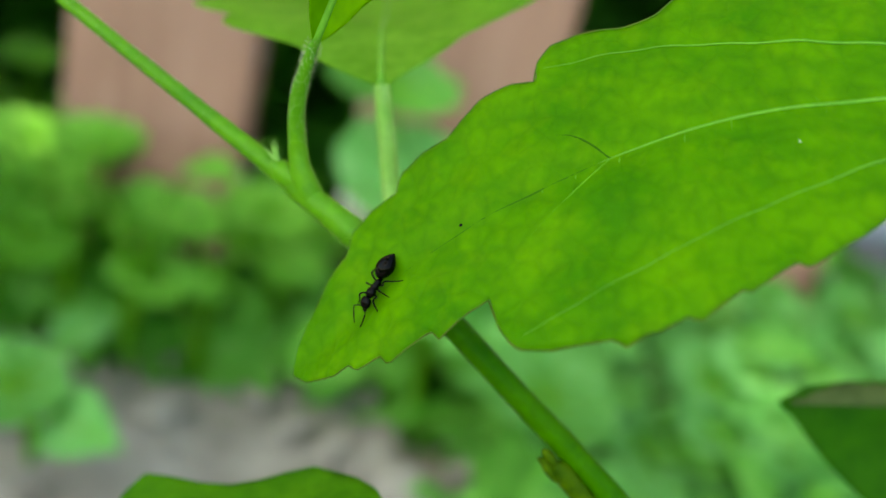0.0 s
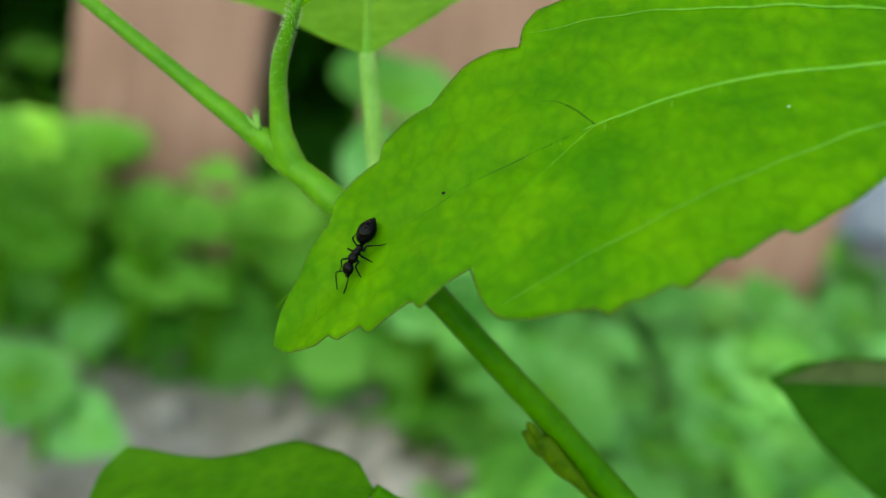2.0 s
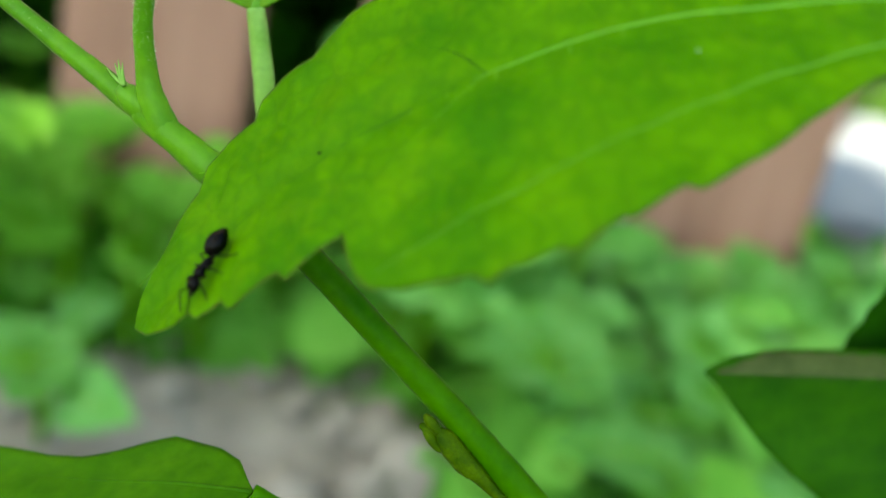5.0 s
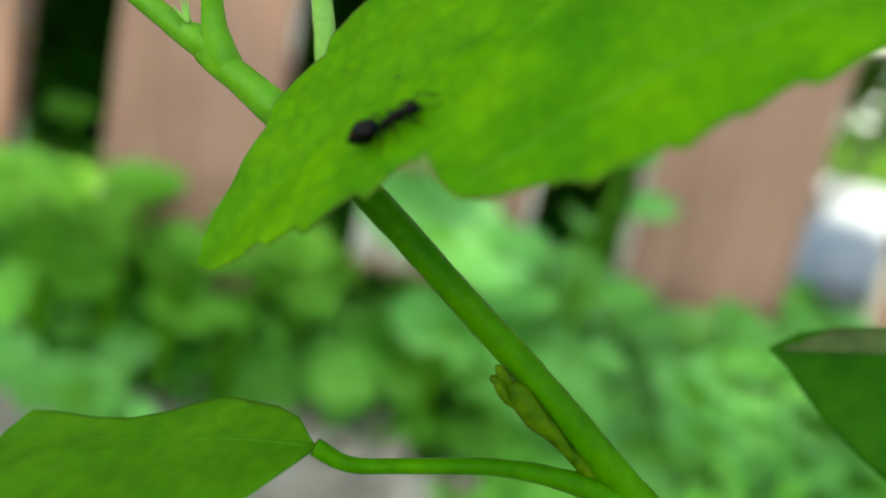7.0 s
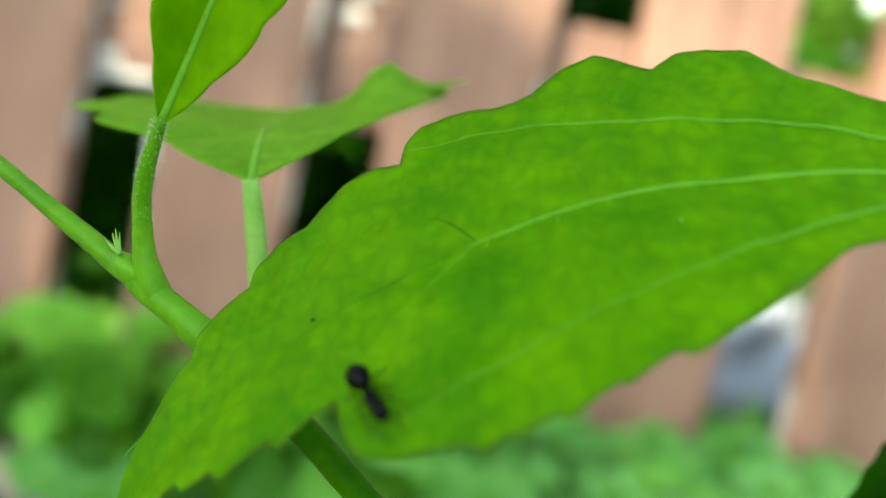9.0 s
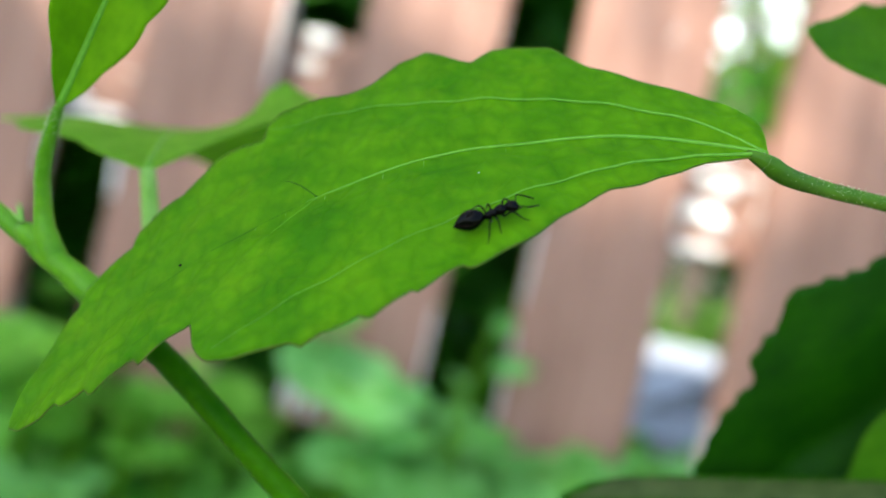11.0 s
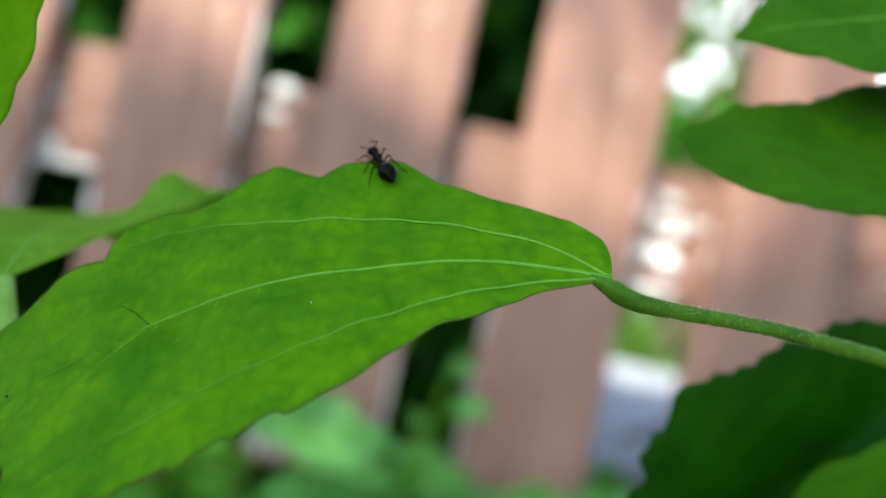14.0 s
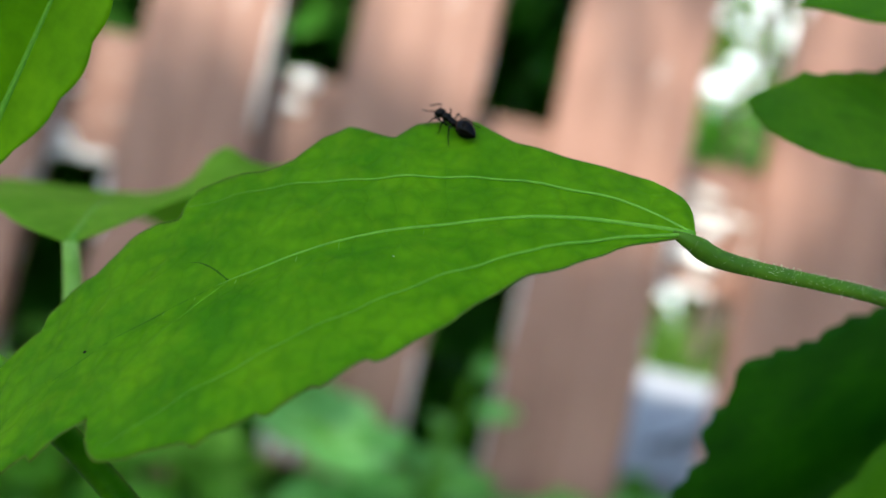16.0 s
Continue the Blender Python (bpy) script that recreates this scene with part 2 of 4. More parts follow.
def thing(name, label, category, m=None, group="", kind=""):
    ob = new(name)
    if m is not None:
        ob.matrix_basis = m
    return tagged(ob, label, category, group, kind)


def spline(points, n):
    """n points of a smooth curve through the given ones."""
    p = [Vector(q) for q in points]
    p = [p[0] * 2 - p[1], *p, p[-1] * 2 - p[-2]]
    out = []
    for k in range(n):
        s = k / (n - 1) * (len(p) - 3)
        i = min(int(s), len(p) - 4)
        t = s - i
        a, b, c, d = p[i:i + 4]
        out.append(0.5 * (2 * b + (c - a) * t + (2 * a - 5 * b + 4 * c - d) * t * t + (3 * b - a - 3 * c + d) * t ** 3))
    return out


def tube(points, radii, sides=10, n=0, rough=0.0):
    """Vertices and faces of a round stalk along a curve; radii are spread along it."""
    pts = spline(points, n) if n else [Vector(p) for p in points]
    verts, faces = [], []
    side = None
    for k, p in enumerate(pts):
        d = (pts[min(k + 1, len(pts) - 1)] - pts[max(k - 1, 0)]).normalized()
        if side is None:
            side = d.orthogonal().normalized()
        side = (side - d * side.dot(d)).normalized()
        up = d.cross(side)
        r = float(np.interp(k / (len(pts) - 1), np.linspace(0, 1, len(radii)), radii))
        for j in range(sides):
            a = 2 * math.pi * j / sides
            rr = r * (1 + rough * noise.noise(p * 900 + Vector((j * 0.7, 0, 0))))
            verts.append(p + (side * math.cos(a) + up * math.sin(a)) * rr)
    for k in range(len(pts) - 1):
        for j in range(sides):
            a, b = k * sides + j, k * sides + (j + 1) % sides
            faces.append((a, b, b + sides, a + sides))
    faces.append(tuple(range(sides))[::-1])
    faces.append(tuple(range((len(pts) - 1) * sides, len(pts) * sides)))
    return verts, faces


def merge(*shapes):
    verts, faces = [], []
    for v, f in shapes:
        k = len(verts)
        verts += list(v)
        faces += [tuple(i + k for i in q) for q in f]
    return verts, faces


def ellipsoid(centre, radii, turn=None, rings=14, sides=18, taper=0.0):
    """A rounded body; taper draws its -x end to a point."""
    verts, faces = [], []
    turn = turn or Matrix.Identity(3)
    for i in range(rings + 1):
        a = math.pi * i / rings
        x = math.cos(a)
        r = math.sin(a) * (1 - taper * max(0.0, -x) ** 1.5)
        for j in range(sides):
            b = 2 * math.pi * j / sides
            verts.append(Vector(centre) + turn @ Vector((x * radii[0], r * math.cos(b) * radii[1], r * math.sin(b) * radii[2])))
    for i in range(rings):
        for j in range(sides):
            a, b = i * sides + j, i * sides + (j + 1) % sides
            faces.append((a, a + sides, b + sides, b))
    return verts, faces


def blade(length, low, high, height, nu=110, nv=14, thick=0.0003, start=0.0):
    """A leaf blade with two skins and a rim: low(x), high(x) are the margins on either side, height(x, y) the surface."""
    verts, faces = [], []
    for skin in (0, 1):
        for i in range(nu + 1):
            x = start + (length - start) * i / nu
            a, b = low(x), high(x)
            for j in range(nv + 1):
                y = a + (b - a) * j / nv
                rim = 0.15 if j in (0, nv) or i in (0, nu) else 1.0
                verts.append((x, y, height(x, y) + (0.5 - skin) * thick * rim))
    row, size = nv + 1, (nu + 1) * (nv + 1)
    for i in range(nu):
        for j in range(nv):
            a = i * row + j
            faces.append((a, a + row, a + row + 1, a + 1))
            faces.append((size + a, size + a + 1, size + a + row + 1, size + a + row))
    border = [i * row for i in range(nu)] + [nu * row + j for j in range(nv)] + [i * row + nv for i in range(nu, 0, -1)] + list(range(nv, 0, -1))
    for a, b in zip(border, border[1:] + border[:1]):
        faces.append((b, a, a + size, b + size) if a < size else (a, b, b + size, a + size))
    return verts, faces


def axes(origin, along, normal):
    """A pose whose x runs along a leaf's midrib and whose z is its face."""
    x = Vector(along).normalized()
    z = Vector(normal)
    z = (z - x * z.dot(x)).normalized()
    y = z.cross(x)
    m = Matrix((x, y, z)).transposed().to_4x4()
    m.translation = origin
    return m


# ---- ground and what lies behind the fence ----
def ground_height(x, y):
    near = math.exp(-((x + 0.1) ** 2 + (y + 0.05) ** 2) / 0.5)
    p = Vector((x, y, 0))
    return near * (0.014 * noise.noise(p * 11) + 0.011 * noise.noise(p * 30) + 0.004 * noise.noise(p * 75)) - 0.004


def build_ground():
    xs = np.unique(np.concatenate([np.linspace(-0.9, 0.8, 120), np.geomspace(0.8, 400, 26), -np.geomspace(0.9, 400, 26)]))
    ys = np.unique(np.concatenate([np.linspace(-0.7, 0.45, 90), np.geomspace(0.45, 400, 26), -np.geomspace(0.7, 400, 26)]))
    verts = [(x, y, ground_height(x, y)) for y in ys for x in xs]
    n = len(xs)
    faces = [(j * n + i, j * n + i + 1, (j + 1) * n + i + 1, (j + 1) * n + i) for j in range(len(ys) - 1) for i in range(n - 1)]
    tagged(new("ground", mesh_from("ground", verts, faces, GROUND)), "dry greyish brown garden soil with small clods", "soil", kind="structure")


def slab(x0, x1, y0, y1, z0, z1, bevel=0.0):
    bm = bmesh.new()
    bmesh.ops.create_cube(bm, size=1.0)
    for v in bm.verts:
        v.co = Vector(((x0 + x1) / 2 + v.co.x * (x1 - x0), (y0 + y1) / 2 + v.co.y * (y1 - y0), (z0 + z1) / 2 + v.co.z * (z1 - z0)))
    if bevel:
        bmesh.ops.bevel(bm, geom=list(bm.edges), offset=bevel, segments=2, affect="EDGES")
    return bm


def mesh_of(name, bm, material):
    me = bpy.data.meshes.new(name)
    bm.to_mesh(me)
    bm.free()
    me.materials.append(material)
    return me


def build_paving():
    tagged(new("pavement", mesh_of("pavement", slab(0.05, 9.0, 0.55, 2.3, -0.05, 0.012, 0.008), PAVING)),
           "pale grey concrete path behind the fence", "path", kind="structure")


def build_backdrop():
    """Glowing slab added for the pale haze of the far sky beyond the trees."""
    tagged(new("backdrop", mesh_of("backdrop", slab(-14, 34, 45.0, 45.2, -0.5, 24.0), SKY_GLOW)), "glowing slab for the pale hazy sky in the distance", "sky", kind="structure")


def board(name, width, thick, length, material, seed, saw=0.0):
    """A sawn board, standing on its end at the origin, with softened, slightly wavy edges."""
    rnd = random.Random(seed)
    bm = slab(-width / 2, width / 2, -thick / 2, thick / 2, 0, length)
    bmesh.ops.subdivide_edges(bm, edges=[e for e in bm.edges if abs(e.verts[0].co.z - e.verts[1].co.z) > 0.01], cuts=24)
    bmesh.ops.bevel(bm, geom=[e for e in bm.edges if abs(e.verts[0].co.x - e.verts[1].co.x) + abs(e.verts[0].co.y - e.verts[1].co.y) < 1e-5],
                    offset=0.0022, segments=2, affect="EDGES")
    off = Vector((rnd.random() * 50, rnd.random() * 50, 0))
    for v in bm.verts:
        w = noise.noise(v.co * 14 + off)
        v.co.x += 0.0012 * w
        v.co.y += 0.0008 * noise.noise(v.co * 9 - off)
    return mesh_of(name, bm, material)


PITCH, PICKET_W = 0.14, 0.089


def flake(rnd):
    """A ragged chip of paint, a little curled."""
    n, a, b = 11, rnd.uniform(0.006, 0.015), rnd.uniform(0.003, 0.008)
    rim = [(a * math.cos(6.283 * k / n) * rnd.uniform(0.6, 1.1), b * math.sin(6.283 * k / n) * rnd.uniform(0.6, 1.1)) for k in range(n)]
    verts = [(0, 0, 0.0004), *[(x, y, 0.0004 + 6 * x * x) for x, y in rim], *[(x, y, -0.0012) for x, y in rim]]
    faces = [(0, 1 + k, 1 + (k + 1) % n) for k in range(n)] + [(1 + k, 1 + n + k, 1 + n + (k + 1) % n, 1 + (k + 1) % n) for k in range(n)]
    return mesh_from("paint_flake", verts, faces, PRIMER)


def primer_fleck_patch(x0, x1, z0, z1, seed, n=26):
    """A ragged white patch on the rail, bare primer and one painted sun fleck, a little proud of the worn paint."""
    off = Vector((seed * 7.3, 0, 0))
    verts, faces = [], []
    for skin in (0.0002, -0.001):
        for i in range(n + 1):
            s = i / n
            x = x0 + (x1 - x0) * s
            body = min(1.0, 6 * s + 0.15, 6 * (1 - s) + 0.15)
            mid = (z0 + z1) / 2 + 0.25 * (z1 - z0) * noise.noise(Vector((x * 60, 0, 1)) + off)
            up = (z1 - z0) / 2 * body * (1 + 0.7 * noise.noise(Vector((x * 170, 2, 0)) + off))
            down = (z1 - z0) / 2 * body * (1 + 0.7 * noise.noise(Vector((x * 170, 5, 0)) + off))
            for k, z in enumerate((mid - down, mid, mid + up)):
                verts.append((x, -skin - (0.0004 if k == 1 and skin > 0 else 0), z))
    row, size = 3, 3 * (n + 1)
    for i in range(n):
        for k in range(2):
            a = i * row + k
            faces.append((a, a + row, a + row + 1, a + 1))
        a, b = i * row, i * row + 2
        faces += [(a, a + size, a + row + size, a + row), (b + row, b + row + size, b + size, b)]
    return mesh_from("primer_fleck_patch", verts, faces, PRIMER)


def build_fence():
    fence = thing("picket_fence", "brown painted wooden picket fence with worn white edges", "fence", kind="structure")
    rnd = random.Random(5)
    shapes = [board("picket", PICKET_W, 0.019, 1.05, PICKET_PAINT, k) for k in range(4)]
    for k in range(-18, 19):
        foot = 0.075 if k == -1 else 0.035 + 0.03 * rnd.random()
        m = pose(k * PITCH + PICKET_W / 2, 0.0095, foot, 0, 0.25 * rnd.uniform(-1, 1), 0)
        part("picket", shapes[k % 4], fence, m=m)
    for z in (0.2845, 0.86):
        rail = board("rail", 0.089, 0.036, 5.2, RAIL_PAINT, 20 + int(z * 10))
        part("rail", rail, fence, "weathered rail with flaking paint", pose(-2.55, 0.038, z, 90, 0, 90) @ pose(0, 0, 0, 0, 0, 90))
    rnd = random.Random(9)
    for x0, x1, z, n in ((0.10, 0.135, 0.290, 2), (0.095, 0.13, 0.258, 1), (-0.36, -0.325, 0.242, 6), (-0.185, -0.15, 0.318, 1), (0.10, 0.135, 0.298, 1), (-0.045, -0.005, 0.246, 3)):
        for _ in range(n):
            part("paint_flake", flake(rnd), fence, "curled chip of white primer", pose(rnd.uniform(x0, x1), 0.0192, z + rnd.uniform(-0.004, 0.012), 90, rnd.uniform(-25, 25), 0))
    # the patch from x -0.185 draws a sun fleck in white
    for k, (x0, x1, z0, z1) in enumerate(((0.082, 0.120, 0.2625, 0.2745), (0.078, 0.128, 0.2415, 0.247), (0.100, 0.144, 0.2935, 0.2965), (-0.352, -0.285, 0.2405, 0.2465),
                                          (-0.185, -0.166, 0.304, 0.310), (-0.345, -0.325, 0.296, 0.302), (-0.335, -0.318, 0.284, 0.288))):
        part("primer_fleck_patch", primer_fleck_patch(x0, x1, z0, z1, k), fence, "bare white primer where paint came off, one patch painting a sun fleck", pose(0, 0.0195, 0))
    for k, (x, z0, z1, wide) in enumerate(((-0.1924, 0.28, 0.38, 0.0024), (-0.1922, 0.385, 0.50, 0.0028), (-0.2785, 0.19, 0.235, 0.004), (0.0012, 0.10, 0.17, 0.0014), (0.0014, 0.18, 0.24, 0.0018),
                                          (0.0880, 0.29, 0.305, 0.0016), (0.1425, 0.43, 0.475, 0.004), (-0.0535, 0.10, 0.17, 0.002),
                                          (-0.132, 0.078, 0.104, 0.007), (-0.120, 0.077, 0.095, 0.006), (-0.109, 0.077, 0.088, 0.004), (-0.139, 0.08, 0.12, 0.003))):
        part("primer_fleck_patch", primer_fleck_patch(z0, z1, -wide / 2, wide / 2, 20 + k), fence, "bare white primer along a worn edge", pose(x, -0.0005, 0, 0, -90, 0))
    return fence


def leaf_patch(rnd, n, place, size, face_up, jitter=0.9):
    """Many small folded leaves, each eight triangles, in one mesh."""
    verts, faces = [], []
    outline = [(0.0, 0.0), (0.3, 0.42), (0.7, 0.34), (1.0, 0.0), (0.7, -0.34), (0.3, -0.42), (0.35, 0.0), (0.7, 0.0)]
    tris = [(0, 6, 1), (1, 6, 2), (6, 7, 2), (2, 7, 3), (3, 7, 4), (4, 7, 6), (4, 6, 5), (5, 6, 0)]
    for _ in range(n):
        p = Vector(place(rnd))
        s = rnd.uniform(*size)
        d = Vector((rnd.gauss(0, 1), rnd.gauss(0, 1), rnd.gauss(0, 0.5)))
        m = axes(p, d, Vector(face_up) + Vector((rnd.gauss(0, jitter), rnd.gauss(0, jitter), rnd.gauss(0, jitter) * 0.5)))
        base = len(verts)
        wide = rnd.uniform(0.75, 1.2)
        for k, (x, y) in enumerate(outline):
            verts.append(m @ Vector((x * s, y * s * wide, 0.16 * s * abs(y) * 2 - 0.18 * s * x * x)))
        faces += [tuple(base + i for i in t) for t in tris]
    return verts, faces


def build_hedge():
    rnd = random.Random(11)

    def place(r):
        y = 0.13 + 0.75 * r.random() ** 1.4
        x = r.uniform(-2.5, 0.045 + 0.12 * y)
        return x, y, 0.02 + (1.25 + 0.35 * noise.noise(Vector((x * 2, y * 2, 0)))) * r.random()
    hedge = thing("hedge", "dense dark green leafy hedge behind the fence", "hedge", pose(-0.6, 0.45, 0))
    back = Matrix.Translation((0.6, -0.45, 0))
    v, f = leaf_patch(rnd, 15000, place, (0.03, 0.075), (0, -0.7, 0.7))
    more = leaf_patch(rnd, 6000, lambda r: (r.uniform(-0.6, 0.065), r.uniform(0.16, 0.7), 0.02 + 1.35 * r.random() ** 1.6), (0.03, 0.075), (0, -0.7, 0.7))
    v, f = merge((v, f), more)
    part("foliage", mesh_from("foliage", v, f, HEDGE_LEAF), hedge, m=back, kind="stuff")
    shapes = []
    for k in range(40):
        x, y = rnd.uniform(-2.4, 0.1), rnd.uniform(0.3, 0.8)
        pts = [(x, y, -0.03), (x + rnd.uniform(-.05, .05), y, 0.4), (x + rnd.uniform(-.15, .15), y + rnd.uniform(-.1, .1), 0.9), (x + rnd.uniform(-.25, .25), y, 1.4)]
        shapes.append(tube(pts, [0.012, 0.008, 0.004], 6, 14))
    v, f = merge(*shapes)
    part("twig_tangle", mesh_from("twig_tangle", v, f, BARK), hedge, m=back, kind="stuff")


def build_lawn():
    rnd = random.Random(21)

    def place(r):
        if r.random() < 0.45:
            return r.uniform(0.2, 7.0), r.uniform(2.35, 6.0), r.uniform(0.0, 0.05)
        while True:
            x, y = r.uniform(-3.5, 3.0), r.uniform(-3.8, -0.55)
            if y < -0.75 + 0.1 * noise.noise(Vector((x * 4, 0, 0))) and (x / 3.4) ** 2 + ((y + 1.2) / 2.6) ** 2 < 1 + 0.3 * noise.noise(Vector((x * 2, y * 2, 7))):
                return x, y, r.uniform(-0.005, 0.02)
    v, f = leaf_patch(rnd, 12000, place, (0.04, 0.11), (0, -0.3, 0.5), 0.5)
    tagged(new("grass", mesh_from("grass", v, f, GRASS)), "rough green grass round the flower bed and path", "grass", kind="stuff")


def build_far_shrubs():
    rnd = random.Random(41)

    def place(r):
        x, y = r.uniform(0.3, 6.5), r.uniform(6.4, 7.6)
        return x, y, (2.05 + 0.4 * noise.noise(Vector((x * 1.5, 0, 2)))) * r.random() ** 0.65
    v, f = leaf_patch(rnd, 10000, place, (0.09, 0.2), (0, -0.7, 0.6))
    tagged(new("far_shrubs", mesh_from("far_shrubs", v, f, TREE_LEAF)), "row of green garden shrubs beyond the lawn", "shrubs", kind="stuff")


def build_tree(name, label, x, y, height, low, spread, leaves, seed, size):
    rnd = random.Random(seed)
    tree = thing(name, label, "tree", pose(x, y, 0))
    shapes = [tube([(0, 0, -0.05), (0.03, 0.02, height * 0.3), (-0.02, 0, height * 0.62), (0.02, 0, height)], [0.07, 0.055, 0.035, 0.01], 10, 24)]
    tips = []
    for k in range(16):
        a, z = k * 2.4, low + (height - low) * k / 16
        r = spread * (0.6 + 0.4 * rnd.random()) * (1 - 0.5 * k / 16)
        e = Vector((math.cos(a) * r, math.sin(a) * r, z + 0.35 * r))
        shapes.append(tube([(0, 0, z), (e.x * 0.5, e.y * 0.5, z + 0.25 * r), e], [0.022, 0.012, 0.004], 6, 10))
        tips.append((Vector((0, 0, z)), e))
    v, f = merge(*shapes)
    part("trunk", mesh_from("trunk", v, f, BARK), tree)

    def place(r):
        a, b = tips[r.randrange(len(tips))]
        p = a.lerp(b, 0.35 + 0.75 * r.random())
        return p + Vector((r.gauss(0, 0.16), r.gauss(0, 0.16), r.gauss(0, 0.14))) * spread
    v, f = leaf_patch(rnd, leaves, place, size, (0, 0, 1))
    part("crown", mesh_from("crown", v, f, TREE_LEAF), tree, kind="stuff")


def build_unseen_shade_tree():
    """Unseen tree added to shade the plant and let flecks of sun through to the fence."""
    rnd = random.Random(17)
    tree = thing("unseen_shade_tree", "unseen tree added overhead, its broad leafy crown shading the plant", "tree", pose(-2.1, -3.1, 0))
    shapes = [tube([(0, 0, -0.1), (0.05, 0, 0.8), (0.1, 0.15, 1.6), (0.5, 0.6, 2.2)], [0.09, 0.07, 0.06, 0.03], 12, 24)]
    for k in range(14):
        a = k * 0.45
        shapes.append(tube([(0.15, 0.2, 1.6), (0.8 + 0.4 * math.cos(a), 1.1 + 0.4 * math.sin(a), 1.95), (1.2 + 0.7 * math.cos(a), 1.75 + 0.5 * math.sin(a), 2.02)], [0.03, 0.018, 0.005], 6, 14))
    part("trunk", mesh_from("trunk", *merge(*shapes), BARK), tree)

    # holes placed in the added crown so sun flecks land on the fence
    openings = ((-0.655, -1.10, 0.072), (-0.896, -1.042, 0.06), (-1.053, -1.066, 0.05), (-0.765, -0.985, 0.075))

    def place(r):
        while True:
            x, y = r.uniform(-2.1, 0.6), r.uniform(-2.3, -0.5)
            rim = ((x + 0.90) / 0.72) ** 2 + ((y + 1.30) / 0.56) ** 2 + 0.25 * noise.noise(Vector((x * 3, y * 3, 1.0)))
            if rim > 1:
                continue
            thin = -1.342 < y < -1.21 or y > -1.10
            if thin != fine:
                continue
            keep = 1.0 if not thin else 0.26 if y < -1.2 else 0.03 if x > -0.62 or noise.noise(Vector((x * 8.0, y * 8.0, 4.2))) > -0.12 else 0.06
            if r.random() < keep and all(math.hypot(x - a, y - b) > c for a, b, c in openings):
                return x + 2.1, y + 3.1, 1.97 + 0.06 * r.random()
    fine = False
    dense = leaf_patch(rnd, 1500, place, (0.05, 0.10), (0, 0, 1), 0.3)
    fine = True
    # extra unseen leaves that keep the sun off the near path
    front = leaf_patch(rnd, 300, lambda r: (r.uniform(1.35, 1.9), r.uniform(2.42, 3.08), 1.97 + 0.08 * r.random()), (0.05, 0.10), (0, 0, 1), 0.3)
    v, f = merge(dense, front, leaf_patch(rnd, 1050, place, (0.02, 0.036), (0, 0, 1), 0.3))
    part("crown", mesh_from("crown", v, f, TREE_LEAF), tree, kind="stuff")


def build_dead_twigs():
    rnd = random.Random(8)
    ob = thing("dead_branch", "dark bare fallen twigs on the path", "branch", pose(0.33, 0.75, 0.012))
    for k in range(5):
        a = rnd.uniform(-0.5, 0.9)
        pts = [(0.03 * k - 0.05, 0.02 * k, 0.004), (0.06 * math.cos(a) + 0.02 * k, 0.05, 0.05 + 0.02 * k), (0.2 * math.cos(a), 0.10 + 0.03 * k, 0.10 + 0.035 * k)]
        v, f = tube(pts, [0.004, 0.003, 0.0012], 6, 12)
        part("twig", mesh_from("twig", v, f, BARK), ob)


def build_sapling():
    """Two slender dark stems with a few leaves, on the lawn beyond the path."""
    rnd = random.Random(12)
    ob = thing("sapling", "thin dark twin stemmed sapling beyond the path", "sapling", pose(0.82, 2.62, 0))
    for k, (dx, r) in enumerate(((-0.045, 0.010), (0.03, 0.018))):
        pts = [(0.2 * dx, 0, -0.03), (0.6 * dx, 0.01, 0.45), (dx, 0, 0.85), (dx + 0.03, 0.02, 1.25 - 0.3 * k), (dx + 0.05, 0, 1.6 - 0.5 * k)]
        part("stem", mesh_from("stem", *tube(pts, [r * 1.2, r, 0.8 * r, 0.3 * r], 8, 24, 0.1), BARK), ob)
    v, f = leaf_patch(rnd, 200, lambda r: (r.gauss(0.0, 0.13), r.gauss(0.0, 0.1), r.uniform(0.45, 0.98)), (0.04, 0.09), (0, -0.4, 0.8))
    part("crown", mesh_from("crown", v, f, HEDGE_LEAF), ob, kind="stuff")


# ---- weeds at the foot of the fence ----
def leaf_shape(length, width, form=1.0, teeth=9, cut=0.12, droop=0.3, fold=0.15, wave=0.03, notch=0.0, nu=36, nv=8, thick=0.0003, seed=0, tip=1.0, saw=False):
    """A leaf along x: form below 1 puts the widest place near the stalk; teeth scallop the margin; notch hollows its base."""
    off = seed * 3.7

    def half(x):
        s = min(max(x / length, 0.0), 1.0)
        w = math.sin(math.pi * s ** form) ** tip if 0 < s < 1 else 0.0
        scallop = 1 - cut * (1 - abs(math.sin(math.pi * teeth * s + off))) if teeth else 1.0
        if saw:
            k, step = divmod(teeth * s + off, 1.0)
            scallop = 1 - cut * (1.1 + 0.7 * noise.noise(Vector((k * 5.3, off, 0.7)))) * (1 - step / 0.68 if step < 0.68 else (step - 0.68) / 0.32)
        return max(0.5 * width * w * scallop, 0.00015)

    def surface(x, y):
        s = x / length
        return -droop * length * s * s + fold * abs(y) + wave * width * noise.noise(Vector((s * 3 + off, y / width * 3, off))) * min(1.0, s * 3)
    return blade(length, lambda x: -half(x), half, surface, nu, nv, thick), surface, half


